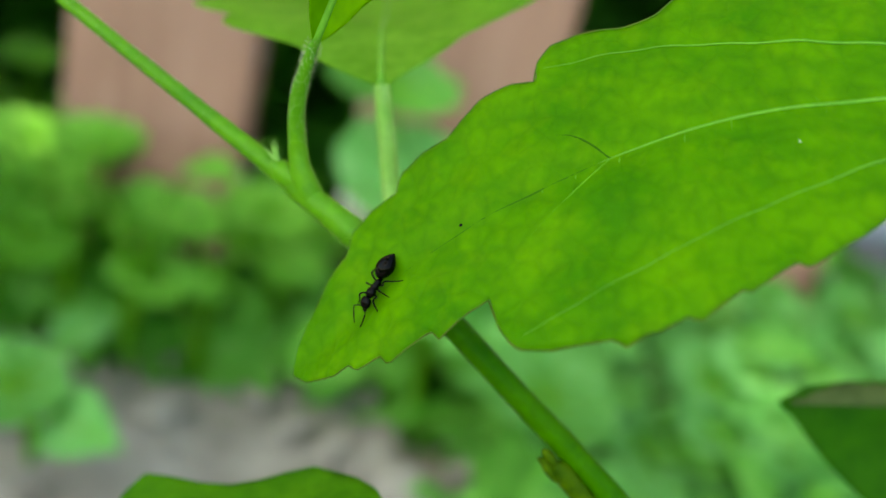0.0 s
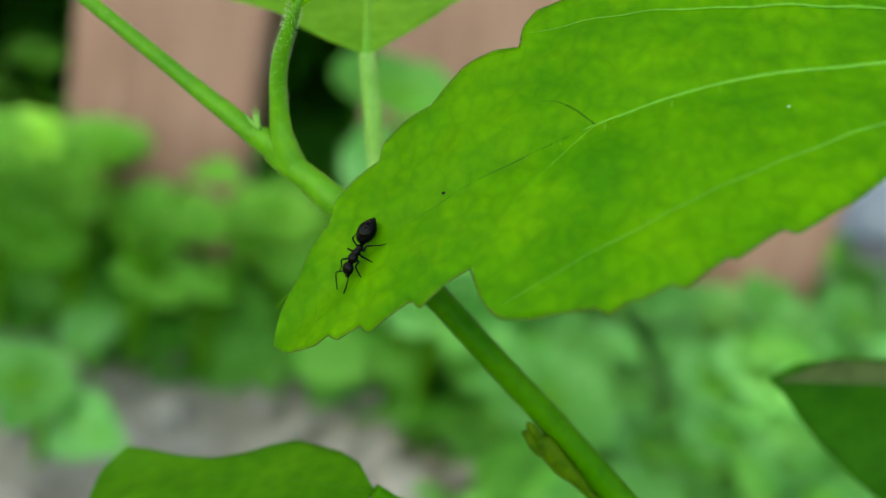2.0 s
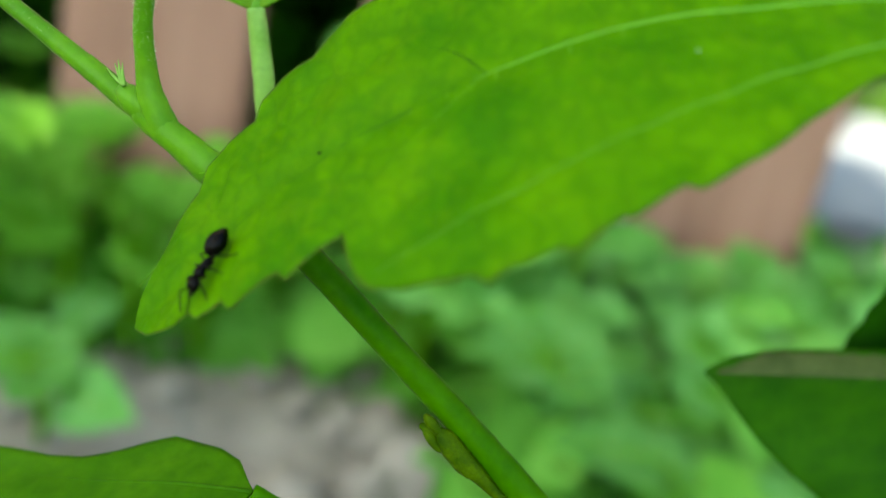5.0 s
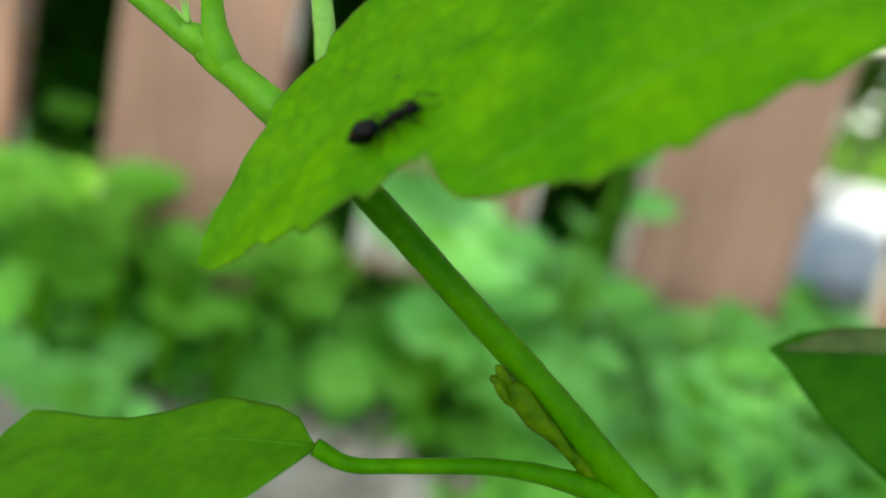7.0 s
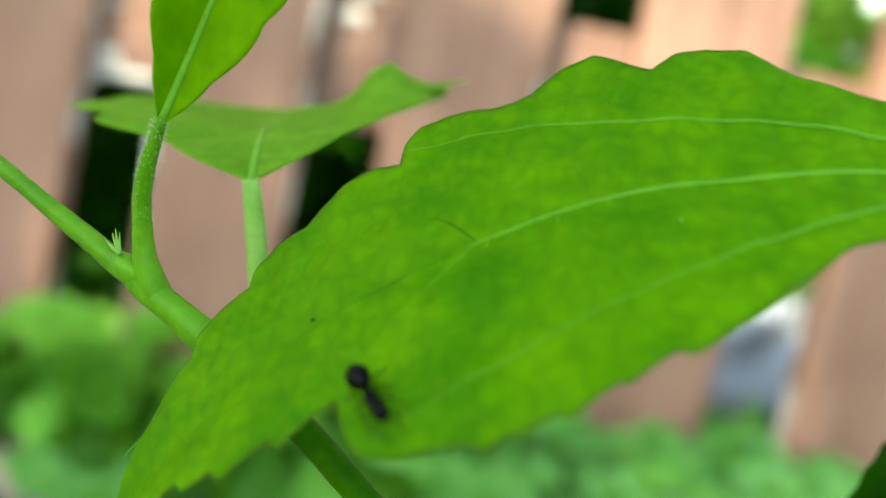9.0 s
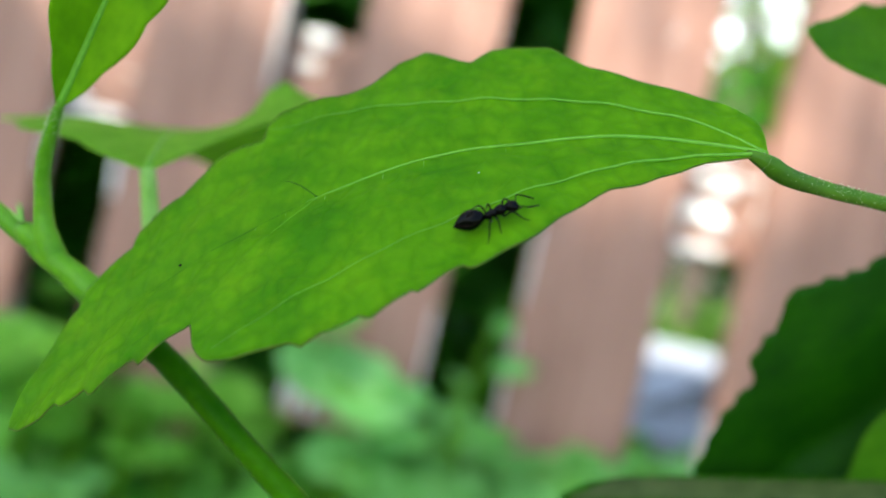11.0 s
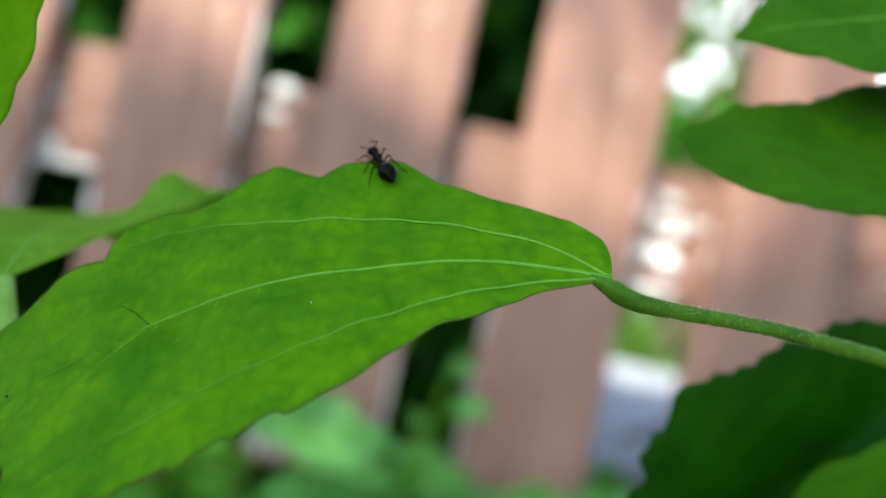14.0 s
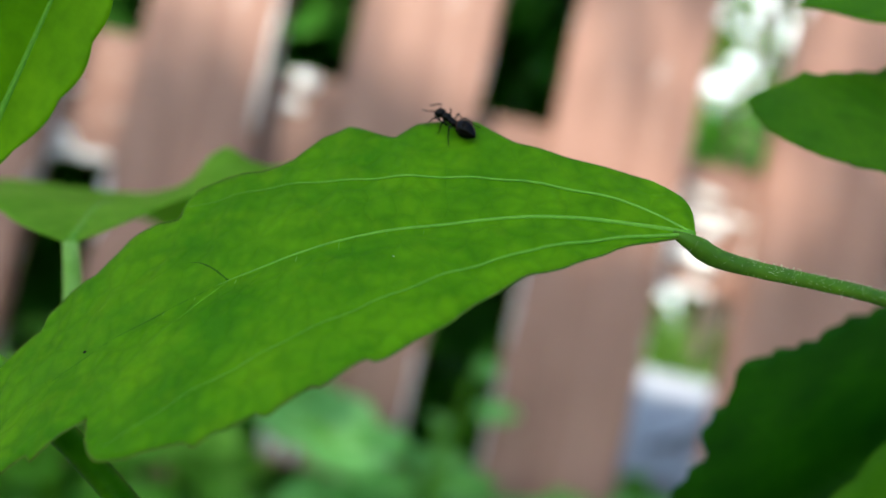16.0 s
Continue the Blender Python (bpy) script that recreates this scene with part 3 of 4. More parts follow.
def round_leaf(radius, lobes, seed, nr=7, na=48):
    """A kidney-shaped, scalloped leaf round its stalk, dished, with sunken veins."""
    verts, faces = [(0, 0, 0)], []
    for i in range(1, nr + 1):
        for j in range(na):
            a = 2 * math.pi * j / na
            edge = radius * (1 + 0.07 * abs(math.sin(a * lobes / 2 + seed)) + 0.08 * noise.noise(Vector((math.cos(a), math.sin(a), seed))))
            edge *= 1 - 0.55 * math.exp(-((a - math.pi) / 0.28) ** 2)
            r = edge * i / nr
            z = 0.22 * r * r / radius - 0.03 * radius * abs(math.cos(a * lobes / 2 + seed)) * (i / nr) + 0.05 * radius * noise.noise(Vector((math.cos(a) * i / nr * 2, math.sin(a) * i / nr * 2, seed)))
            verts.append((r * math.cos(a), r * math.sin(a), z))
    for j in range(na):
        faces.append((0, 1 + j, 1 + (j + 1) % na))
    for i in range(nr - 1):
        for j in range(na):
            a, b = 1 + i * na + j, 1 + i * na + (j + 1) % na
            faces.append((a, a + na, b + na, b))
    return verts, faces


def build_weed(label, foot, leaves, group="weeds at the fence foot", green=None):
    """A weed: leaves = (kind, tip offset, facing, size); each has its own stalk from the foot."""
    weed = thing("weed", label, "weed", pose(*foot), group)
    green = green or (WEED_WARM if foot[0] < -0.14 else WEED_LEAF)
    for k, (kind, off, face, size) in enumerate(leaves):
        off = Vector(off)
        if kind == "round":
            v, f = round_leaf(size, 9, k + foot[0] * 7)
            leaf = part("leaf", mesh_from("leaf", v, f, green), weed, m=axes(off, (0.2, 1, 0.3), face))
            rays = [tube([(0, 0, 0.0006), (size * 0.45 * math.cos(a), size * 0.45 * math.sin(a), 0.06 * size), (size * 0.9 * math.cos(a), size * 0.9 * math.sin(a), 0.2 * size)], [0.0011, 0.0004], 5, 8)
                    for a in (-2.2, -1.3, -0.6, 0, 0.6, 1.3, 2.2)]
            part("leaf_vein", mesh_from("leaf_vein", *merge(*rays), STEM), leaf)
            end = off
        else:
            (v, f), surf, _ = leaf_shape(size, size * 0.62, 0.75, 8, 0.14, 0.25, 0.2, 0.04, seed=k)
            d = Vector((off.x, off.y, 0)).normalized() + Vector((0, 0, 0.35))
            leaf = part("leaf", mesh_from("leaf", v, f, green), weed, m=axes(off, d, face))
            v, f = tube([(size * s, 0, surf(size * s, 0) + 0.0004) for s in (0.0, 0.25, 0.5, 0.75, 0.98)], [0.0009, 0.0003], 5, 12)
            part("leaf_vein", mesh_from("leaf_vein", v, f, VEIN), leaf)
            end = off
        v, f = tube([(0, 0, -0.012), (end.x * 0.25, end.y * 0.25, end.z * 0.6), tuple(end)], [0.0016, 0.0011], 6, 10)
        part("stalk", mesh_from("stalk", v, f, STEM), weed)


RIGHT_WEEDS = ((0.075, -0.06, 0.085), (0.11, -0.045, 0.095), (0.135, -0.07, 0.088), (0.02, -0.075, 0.07), (0.05, -0.10, 0.06), (0.165, -0.05, 0.09), (0.10, -0.10, 0.07))


def build_weeds():
    rnd = random.Random(3)
    f = (0.0, -0.75, 0.65)
    build_weed("weed with a round scalloped pale green leaf", (-0.085, -0.035, 0.0),
               [("round", (-0.012, -0.026, 0.112), (0.1, -0.80, 0.58), 0.041), ("round", (0.004, -0.03, 0.07), (0, -0.55, 0.8), 0.028)])
    build_weed("young weed with oval toothed leaves", (-0.03, -0.045, 0.0),
               [("oval", (-0.012, -0.004, 0.112), f, 0.036), ("oval", (0.010, -0.002, 0.098), f, 0.034), ("oval", (0.02, 0.01, 0.14), (-0.3, -0.7, 0.6), 0.034), ("oval", (0.014, 0.012, 0.165), (0.2, -0.8, 0.5), 0.026),
                ("oval", (0.0, 0.014, 0.126), (0.3, -0.7, 0.6), 0.03), ("oval", (0.024, 0.0, 0.085), (0, -0.6, 0.8), 0.034)])
    build_weed("weed with a broad round green leaf", (0.03, -0.03, 0.0),
               [("round", (-0.004, -0.008, 0.076), (0, -0.7, 0.7), 0.027), ("round", (0.05, -0.01, 0.085), (0.1, -0.7, 0.7), 0.022)])
    build_weed("tall weed with mint green leaves", (-0.1, -0.02, 0.0),
               [("round", (-0.021, -0.03, 0.152), (0, -0.6, 0.8), 0.026), ("oval", (0.03, -0.03, 0.09), f, 0.04)])
    build_weed("weed with pale mint green leaves on bare soil", (-0.225, -0.115, 0.0),
               [("oval", (-0.02, 0.0, 0.03), f, 0.045), ("oval", (0.012, -0.012, 0.024), f, 0.045), ("round", (0.0, -0.02, 0.035), f, 0.02), ("oval", (0.0, 0.02, 0.03), f, 0.04)], green=WEED_LEAF)
    for x, y, high in ((-0.285, -0.045, 0.098), (-0.255, -0.03, 0.104), (-0.222, -0.035, 0.104), (-0.19, -0.028, 0.086)):
        ls = []
        for j in range(4):
            a, r = 1.6 * j + 9 * x, 0.012 + 0.014 * rnd.random()
            kind = ("round", "oval")[(j + int(x * 100)) % 2]
            ls.append((kind, (r * math.cos(a), r * math.sin(a) - 0.008, high * (1.0 if j < 2 else rnd.uniform(0.45, 0.9))), (rnd.uniform(-.4, .4), -rnd.uniform(0.1, 0.6), 0.85), rnd.uniform(0.018, 0.024) * (1 if kind == "round" else 1.6)))
        build_weed("leafy green weed against the pickets", (x, y, 0.0), ls)
    build_weed("small weed with lit leaves behind the pickets", (-0.318, 0.055, 0.0),
               [("round", (-0.004, -0.006, 0.113), (0.05, -0.6, 0.8), 0.014), ("round", (0.012, 0.01, 0.085), (0.2, -0.5, 0.8), 0.012), ("oval", (-0.014, 0.012, 0.07), (0, -0.6, 0.8), 0.026)])
    for x, y, high in RIGHT_WEEDS:
        ls = []
        for j in range(5):
            a, r = 1.3 * j + 9 * x, 0.010 + 0.018 * rnd.random()
            ls.append(("round", (r * math.cos(a), r * math.sin(a) - 0.008, high * (1.0 if j < 2 else rnd.uniform(0.5, 0.9))), (rnd.uniform(-.4, .4), -rnd.uniform(0.3, 0.8), 0.7), rnd.uniform(0.018, 0.026)))
        build_weed("weed with round mint green leaves", (x, y, 0.0), ls)
    for k in range(64):
        x = rnd.uniform(-0.62, 0.32)
        y = rnd.uniform(-0.09, 0.06)
        if x < -0.05 and y < -0.015 + 0.02 * rnd.random():
            y += 0.05
        elif x > -0.05 and rnd.random() < 0.5:
            y -= 0.08
        if -0.21 < x < -0.06 and rnd.random() < 0.88:
            continue
        ls = []
        for _ in range(rnd.randint(3, 5)):
            a, r = rnd.uniform(0, 6.28), rnd.uniform(0.008, 0.03)
            ls.append((rnd.choice(("round", "oval", "oval")), (r * math.cos(a), r * math.sin(a) - 0.006, rnd.uniform(0.025, 0.085)),
                       (rnd.uniform(-.4, .4), -rnd.uniform(0.2, 0.9), 0.7), rnd.uniform(0.016, 0.032)))
            if ls[-1][0] == "oval":
                ls[-1] = (*ls[-1][:3], ls[-1][3] * 1.5)
        build_weed("low weed with small green leaves", (x, y, 0.0), ls)

    def place(r):
        x = r.uniform(-0.9, 0.6)
        y = r.uniform(-0.05, 0.13)
        if r.random() < 0.06:
            x, y = r.uniform(0.04, 0.5), r.uniform(0.08, 0.42)
            return x, y, 0.004 + 0.03 * r.random() ** 1.5
        if x > -0.06 and r.random() < 0.6:
            y = r.uniform(-0.2, 0.0)
        if x < -0.06:
            y = 0.86 * y + 0.018
        if -0.2 < x < -0.06:
            return x, y, ground_height(x, y) + 0.004 + 0.03 * r.random() ** 1.5
        return x, y, ground_height(x, y) + 0.004 + 0.055 * r.random() ** 1.5
    v, fc = leaf_patch(rnd, 3000, place, (0.016, 0.046), (0, -0.45, 0.8), 0.45)
    tagged(new("ground_cover", mesh_from("ground_cover", v, fc, COVER_LEAF)), "carpet of small green ground cover leaves", "ground cover", kind="stuff")
    shapes = []
    for k in range(420):
        x, y = rnd.uniform(-0.5, 0.4), rnd.uniform(-0.32, 0.02)
        s = 0.004 + 0.02 * rnd.random() ** 3
        shapes.append(ellipsoid((x, y, ground_height(x, y) + s * 0.3), (s, s * rnd.uniform(.6, 1), s * rnd.uniform(.4, .8)), Euler((rnd.random(), rnd.random(), rnd.random() * 6)).to_matrix(), 4, 6))
    tagged(new("soil_clods", mesh_from("soil_clods", *merge(*shapes), SOIL, False)), "crumbs and clods of dry soil", "soil", kind="stuff")


# ---- the plant ----
FOOT = Vector((0.02, -0.418, 0.0))
PIVOT = Vector((0.0, -0.5, 0.25))
LEAF_BASE = Vector((-0.0376, -0.4284, 0.2243))
MAIN = axes(LEAF_BASE, (-0.8411, 0.0252, -0.5402), (-0.3901, -0.7202, 0.5737))
MM = 0.001


def profile(stations):
    xs = [a * MM for a, _ in stations]
    ys = [b * MM for _, b in stations]
    return lambda x: float(np.interp(x, xs, ys))


# half-widths of the three-lobed main leaf in millimetres from its stalk
UPPER = profile([(0, 4.2), (0.5, 6.6), (2.4, 7.8), (5.2, 9.6), (6.9, 10.7), (10, 13.1), (12.3, 16.4), (15, 17.4), (17.2, 17.5), (19.4, 16.6), (22.8, 19.4), (25.3, 19.2),
                 (28.3, 17.7), (31.4, 17.6), (34.7, 18.7), (37, 18.6), (38.6, 17.4), (38.9, 15.7), (41, 16.6), (44.1, 16.5), (46, 15.6), (47.6, 14.3), (50.4, 14.3),
                 (52.6, 13.4), (53.2, 11.9), (56, 11.5), (58.2, 10.2), (58.9, 8.4), (61.5, 7), (63.4, 4.7), (65.2, 2.2), (66.2, 0.1)])
LOWER = profile([(0, 0), (2.7, -0.2), (6.6, -0.6), (10.8, -1.8), (13.5, -2.1), (18, -4), (21.6, -5.7), (25.4, -6.9), (26.0, -6.3), (29.5, -7.5), (29.9, -7.2), (33.2, -8.7), (33.7, -8.0), (36.0, -8.6), (36.3, -8.4), (38.4, -8.9),
                 (38.9, -8.0), (43.3, -7.4), (45.6, -6.5), (46.6, -4.8), (46.8, -1.5), (49, -2.2), (51.5, -3.3), (52.0, -2.4), (56.2, -3.5), (56.8, -2.5), (59.2, -2.9), (59.7, -2.1), (61.4, -2.3), (64.6, -1.5), (66.2, -0.1)])
RIBS = ([(0, 0), (6.9, 3.1), (13.4, 4.4), (22.2, 6), (29.1, 6.6), (34, 6.55), (37, 6.35)],
        [(0, 0), (3.9, 4.2), (11.9, 8.5), (18.4, 10.9), (23.8, 12.7), (31, 15), (38, 16.6)],
        [(0, 0), (7.8, 0.5), (16.5, -0.2), (22.8, -1.1), (27, -1.7), (36, -3.6), (45, -5.6)])
CREASES = ([(35.3, 6.5), (36.4, 8.2), (37.9, 9.7), (40.1, 10.3)], [(36.5, 6.35), (42.7, 5.9), (46.2, 5.5), (53, 4.1), (58, 2.9), (63, 1.0)])
FORK = [(35.4, 6.4), (36.9, 5.6), (41.3, 3.0), (45.0, 1.0)]


def main_height(x, v):
    """The arched surface of the main leaf; v runs towards its upper margin."""
    a, b = x / 0.03, v / 0.015
    z = -0.00043 + 0.01363 * a + 0.0003 * b - 0.00584 * a * a - 0.00129 * a * b + 0.00067 * b * b
    rib = float(np.interp(x, [0, 0.0069, 0.0222, 0.0353, 0.05, 0.066], [0, 0.0031, 0.006, 0.0065, 0.0051, 0]))
    z += -0.0004 * math.exp(-((v - rib) / 0.0016) ** 2) * min(1, x / 0.004)
    z += 0.00035 * noise.noise(Vector((x * 170, v * 230, 0.3))) * min(1.0, x / 0.006)
    z += 0.0001 * math.sin(1250 * x + 420 * abs(v - rib)) * min(1.0, abs(v - rib) / 0.004)
    return z


def on_main(x, v, lift=0.0):
    return Vector((x * MM, -v * MM, main_height(x * MM, v * MM) + lift))


def spline_2d(points, n):
    return [(p.x, p.y) for p in spline([(a, b, 0) for a, b in points], n)]


def build_main_leaf(plant):
    v, f = blade(0.0662, lambda x: -UPPER(x), lambda x: -LOWER(x), lambda x, y: main_height(x, -y), 220, 34, 0.00032)
    # the rounded heel beside the stalk
    v = [(x - 0.0009 * math.exp(-(x / 0.003) ** 2) * max(0.0, math.sin(math.pi * min(-y / 0.0062, 1.0))), y, z) for x, y, z in v]
    leaf = part("leaf", mesh_from("leaf", v, f, MAIN_LEAF), plant, "large lobed bright green leaf with scalloped margin", Matrix.Translation(-FOOT) @ MAIN)
    for k, rib in enumerate(RIBS):
        pts = [on_main(a, b, 0.00014 if k == 0 else 0.00019) for a, b in spline_2d(rib, 40)]
        v, f = tube(pts, [0.00024, 0.00018, 0.00014, 0.00010, 0.00005] if k == 0 else [0.00017, 0.00010 if k == 1 else 0.00005, 0.00003], 8)
        part("midrib" if k == 0 else "side_vein", mesh_from("vein", v, f, VEIN), leaf, "pale raised vein")
    # darker green lines paint the shade in the blade's folds
    for k, line in enumerate(CREASES):
        v, f = tube([on_main(a, b, 0.00008) for a, b in spline_2d(line, 16)], [0.00013, 0.00011, 0.00006], 6)
        part("crease", mesh_from("crease", v, f, (SHADE_LEAF, SIDE_LEAF)[k]), leaf, "creased vein, the fold's shade in its dark colour")
    v, f = tube([on_main(a, b, 0.0001) for a, b in spline_2d(FORK, 16)], [0.00012, 0.00008, 0.00004], 6)
    part("side_vein", mesh_from("vein", v, f, SMALL_VEIN), leaf)
    for edge in (UPPER, LOWER):
        v, f = tube([on_main(x, edge(x * MM) / MM) for x in np.linspace(0.4, 66, 150)], [0.00007, 0.00009, 0.00007], 5)
        part("margin", mesh_from("margin", v, f, MARGIN), leaf, "thin brownish leaf edge")
    for x, y, s, m in ((48.0, 5.8, 0.00013, CHITIN), (22.4, 2.9, 0.00005, PRIMER)):
        part("speck", mesh_from("speck", *ellipsoid(on_main(x, y, 0.00016), (s * 1.3, s, s * 0.6), None, 6, 8), m), leaf)
    rnd = random.Random(4)
    mid = RIBS[0]
    for k in range(15):
        x0 = 8 + 3.7 * k
        y0 = float(np.interp(x0, [p[0] for p in mid], [p[1] for p in mid]))
        for side in (1, -1):
            edge = UPPER(min(x0 + 5, 65) * MM) / MM if side > 0 else LOWER(min(x0 + 5, 65) * MM) / MM
            x0j = x0 + rnd.uniform(-0.8, 0.8)
            reach = (edge - y0) * 0.88
            if abs(reach) < 2:
                continue
            pts = [on_main(min(x0j + 6.0 * s ** 1.3, 65.5), y0 + reach * s, 0.00004) for s in np.linspace(0, 1, 12)]
            v, f = tube(pts, [0.00011, 0.00008, 0.00004], 6)
            part("side_vein", mesh_from("vein", v, f, SMALL_VEIN), leaf)
    return leaf


def build_side_leaf(plant, label, origin, along, normal, length, width, material, veins=7, rib=VEIN, margins=None, hump=None, **form):
    """A leaf of the plant; margins: half-widths of its two sides along the midrib; hump: place and height of a swelling."""
    (v, f), surf, half = leaf_shape(length, width, nu=90, nv=20, **form)
    if margins:
        near, far = margins
        v, f = blade(length, lambda x: -near(x), far, surf, 130, 24, 0.0003)
        half = lambda x: 0.9 * min(near(x), far(x))
    if hump:
        a, b, h = hump
        v = [(x, y, z + h * math.exp(-((x - a) / 0.008) ** 2 - ((y - b) / 0.0032) ** 2)) for x, y, z in v]
    leaf = part("leaf", mesh_from("leaf", v, f, material), plant, label, axes(Vector(origin) - FOOT, along, normal))
    pts = [(length * s, 0, surf(length * s, 0) + 0.0001) for s in np.linspace(0.0, 0.985, 24)]
    v, f = tube(pts, [0.0004, 0.0002, 0.00006], 8) if rib is VEIN else tube(pts, [0.00022, 0.00012, 0.00005], 8)
    part("midrib", mesh_from("vein", v, f, rib), leaf)
    for k in range(veins):
        for side in (1, -1):
            x0 = length * (0.02 + 0.75 * (k / veins) ** 1.2)
            pts = []
            for s in np.linspace(0, 1, 12):
                x = min(x0 + length * 0.28 * s, length * 0.97)
                y = side * half(x) * 0.9 * s ** 0.9
                pts.append((x, y, surf(x, y) + 0.00005))
            v, f = tube(pts, [0.0001, 0.00007, 0.00003], 6)
            part("side_vein", mesh_from("vein", v, f, rib), leaf)
    return leaf


WAVY = (profile([(0, 0.2), (0.7, 0.9), (2.5, 3), (4.8, 4.1), (9.7, 5.0), (12.5, 4.3), (15.1, 3.3), (18, 2.5), (21.4, 2.4), (24.5, 2.8), (26.9, 3.1), (28.6, 3.3), (30, 0.3)]),
        profile([(0, 0.2), (0.3, 1), (1.9, 4.2), (2.5, 5.6), (5, 9), (10, 11.5), (18, 11.5), (24, 9.5), (27, 7), (29, 3), (30, 0.2)]))
def serrate(side, pitch, depth):
    """A margin with forward-pointing teeth of uneven size."""
    def cut(x):
        k, step = divmod(x / (pitch * MM) + 0.4 * noise.noise(Vector((x * 120, pitch, 0))), 1.0)
        deep = depth * MM * (1 + 0.6 * noise.noise(Vector((k * 3.1, pitch, 2))))
        return max(side(x) - deep * (1 - step if step < 0.75 else 0.25 + 3 * (step - 0.75)) * min(1.0, side(x) / 0.004), 0.0001)
    return cut


TOOTHED = (profile([(0, 0.27), (7.2, 4.5), (12.6, 7.65), (17.01, 10.08), (20.16, 13.32), (23.67, 15.48), (27, 16.11), (30.42, 17.73), (34.74, 17.82), (38.25, 19.53), (41.94, 20.7), (44.1, 21.15), (45.81, 18.81),
                    (48.6, 18.36), (51.57, 17.1), (52.11, 14.58), (54.9, 14.04), (57.69, 13.23), (60.75, 11.25), (66.6, 7.2), (71.1, 3.6), (73.8, 0.18)]),
           profile([(0, 0.27), (9, 8.1), (22.5, 16.2), (36, 18), (49.5, 14.4), (63, 8.1), (73.8, 0.18)]))
BLUNT = (profile([(0, 0.3), (4, 8), (10, 12.5), (18.6, 12.7), (24.3, 11.2), (29.9, 7.9), (34, 6.9), (37.0, 6.1), (38.2, 6.4), (40.8, 3.6), (43.6, 1.8), (45, 0.2)]),
         profile([(0, 0.3), (4, 5), (12, 8), (23.9, 8.2), (29.6, 8.3), (35.5, 7.5), (39.7, 6.3), (43.3, 4.0), (44.6, 1.6), (45, 0.2)]))


FOLDED = (profile([(0, 0.3), (10, 3), (28, 3.2), (42, 2.8), (47, 2), (49.4, 0.8), (50.6, 0.2)]),
          profile([(0, 0.3), (10, 14), (20, 18), (28, 17), (35, 14), (40, 10.5), (44, 7), (47, 3.8), (49, 1.5), (50.6, 0.2)]))


def stalk(plant, name, points, radii, label="", n=40, sides=14, rough=0.08, material=STEM):
    v, f = tube([Vector(p) - FOOT for p in points], radii, sides, n, rough)
    return part(name, mesh_from(name, v, f, material), plant, label)


def hairs(parent, points, n, length, seed, skin=0.0007):
    rnd = random.Random(seed)
    pts = spline([Vector(p) - FOOT for p in points], 60)
    shapes = []
    for _ in range(n):
        p = pts[rnd.randrange(len(pts))]
        d = Vector((rnd.gauss(0, 1), rnd.gauss(0, 1), rnd.gauss(0, 1) + 0.4)).normalized()
        s = skin
        shapes.append(tube([p + d * s * 0.8, p + d * (s + length * rnd.uniform(0.5, 1))], [0.000022, 0.00001], 3))
    v, f = merge(*shapes)
    part("hairs", mesh_from("hairs", v, f, HAIR), parent, "fine pale hairs", kind="stuff")


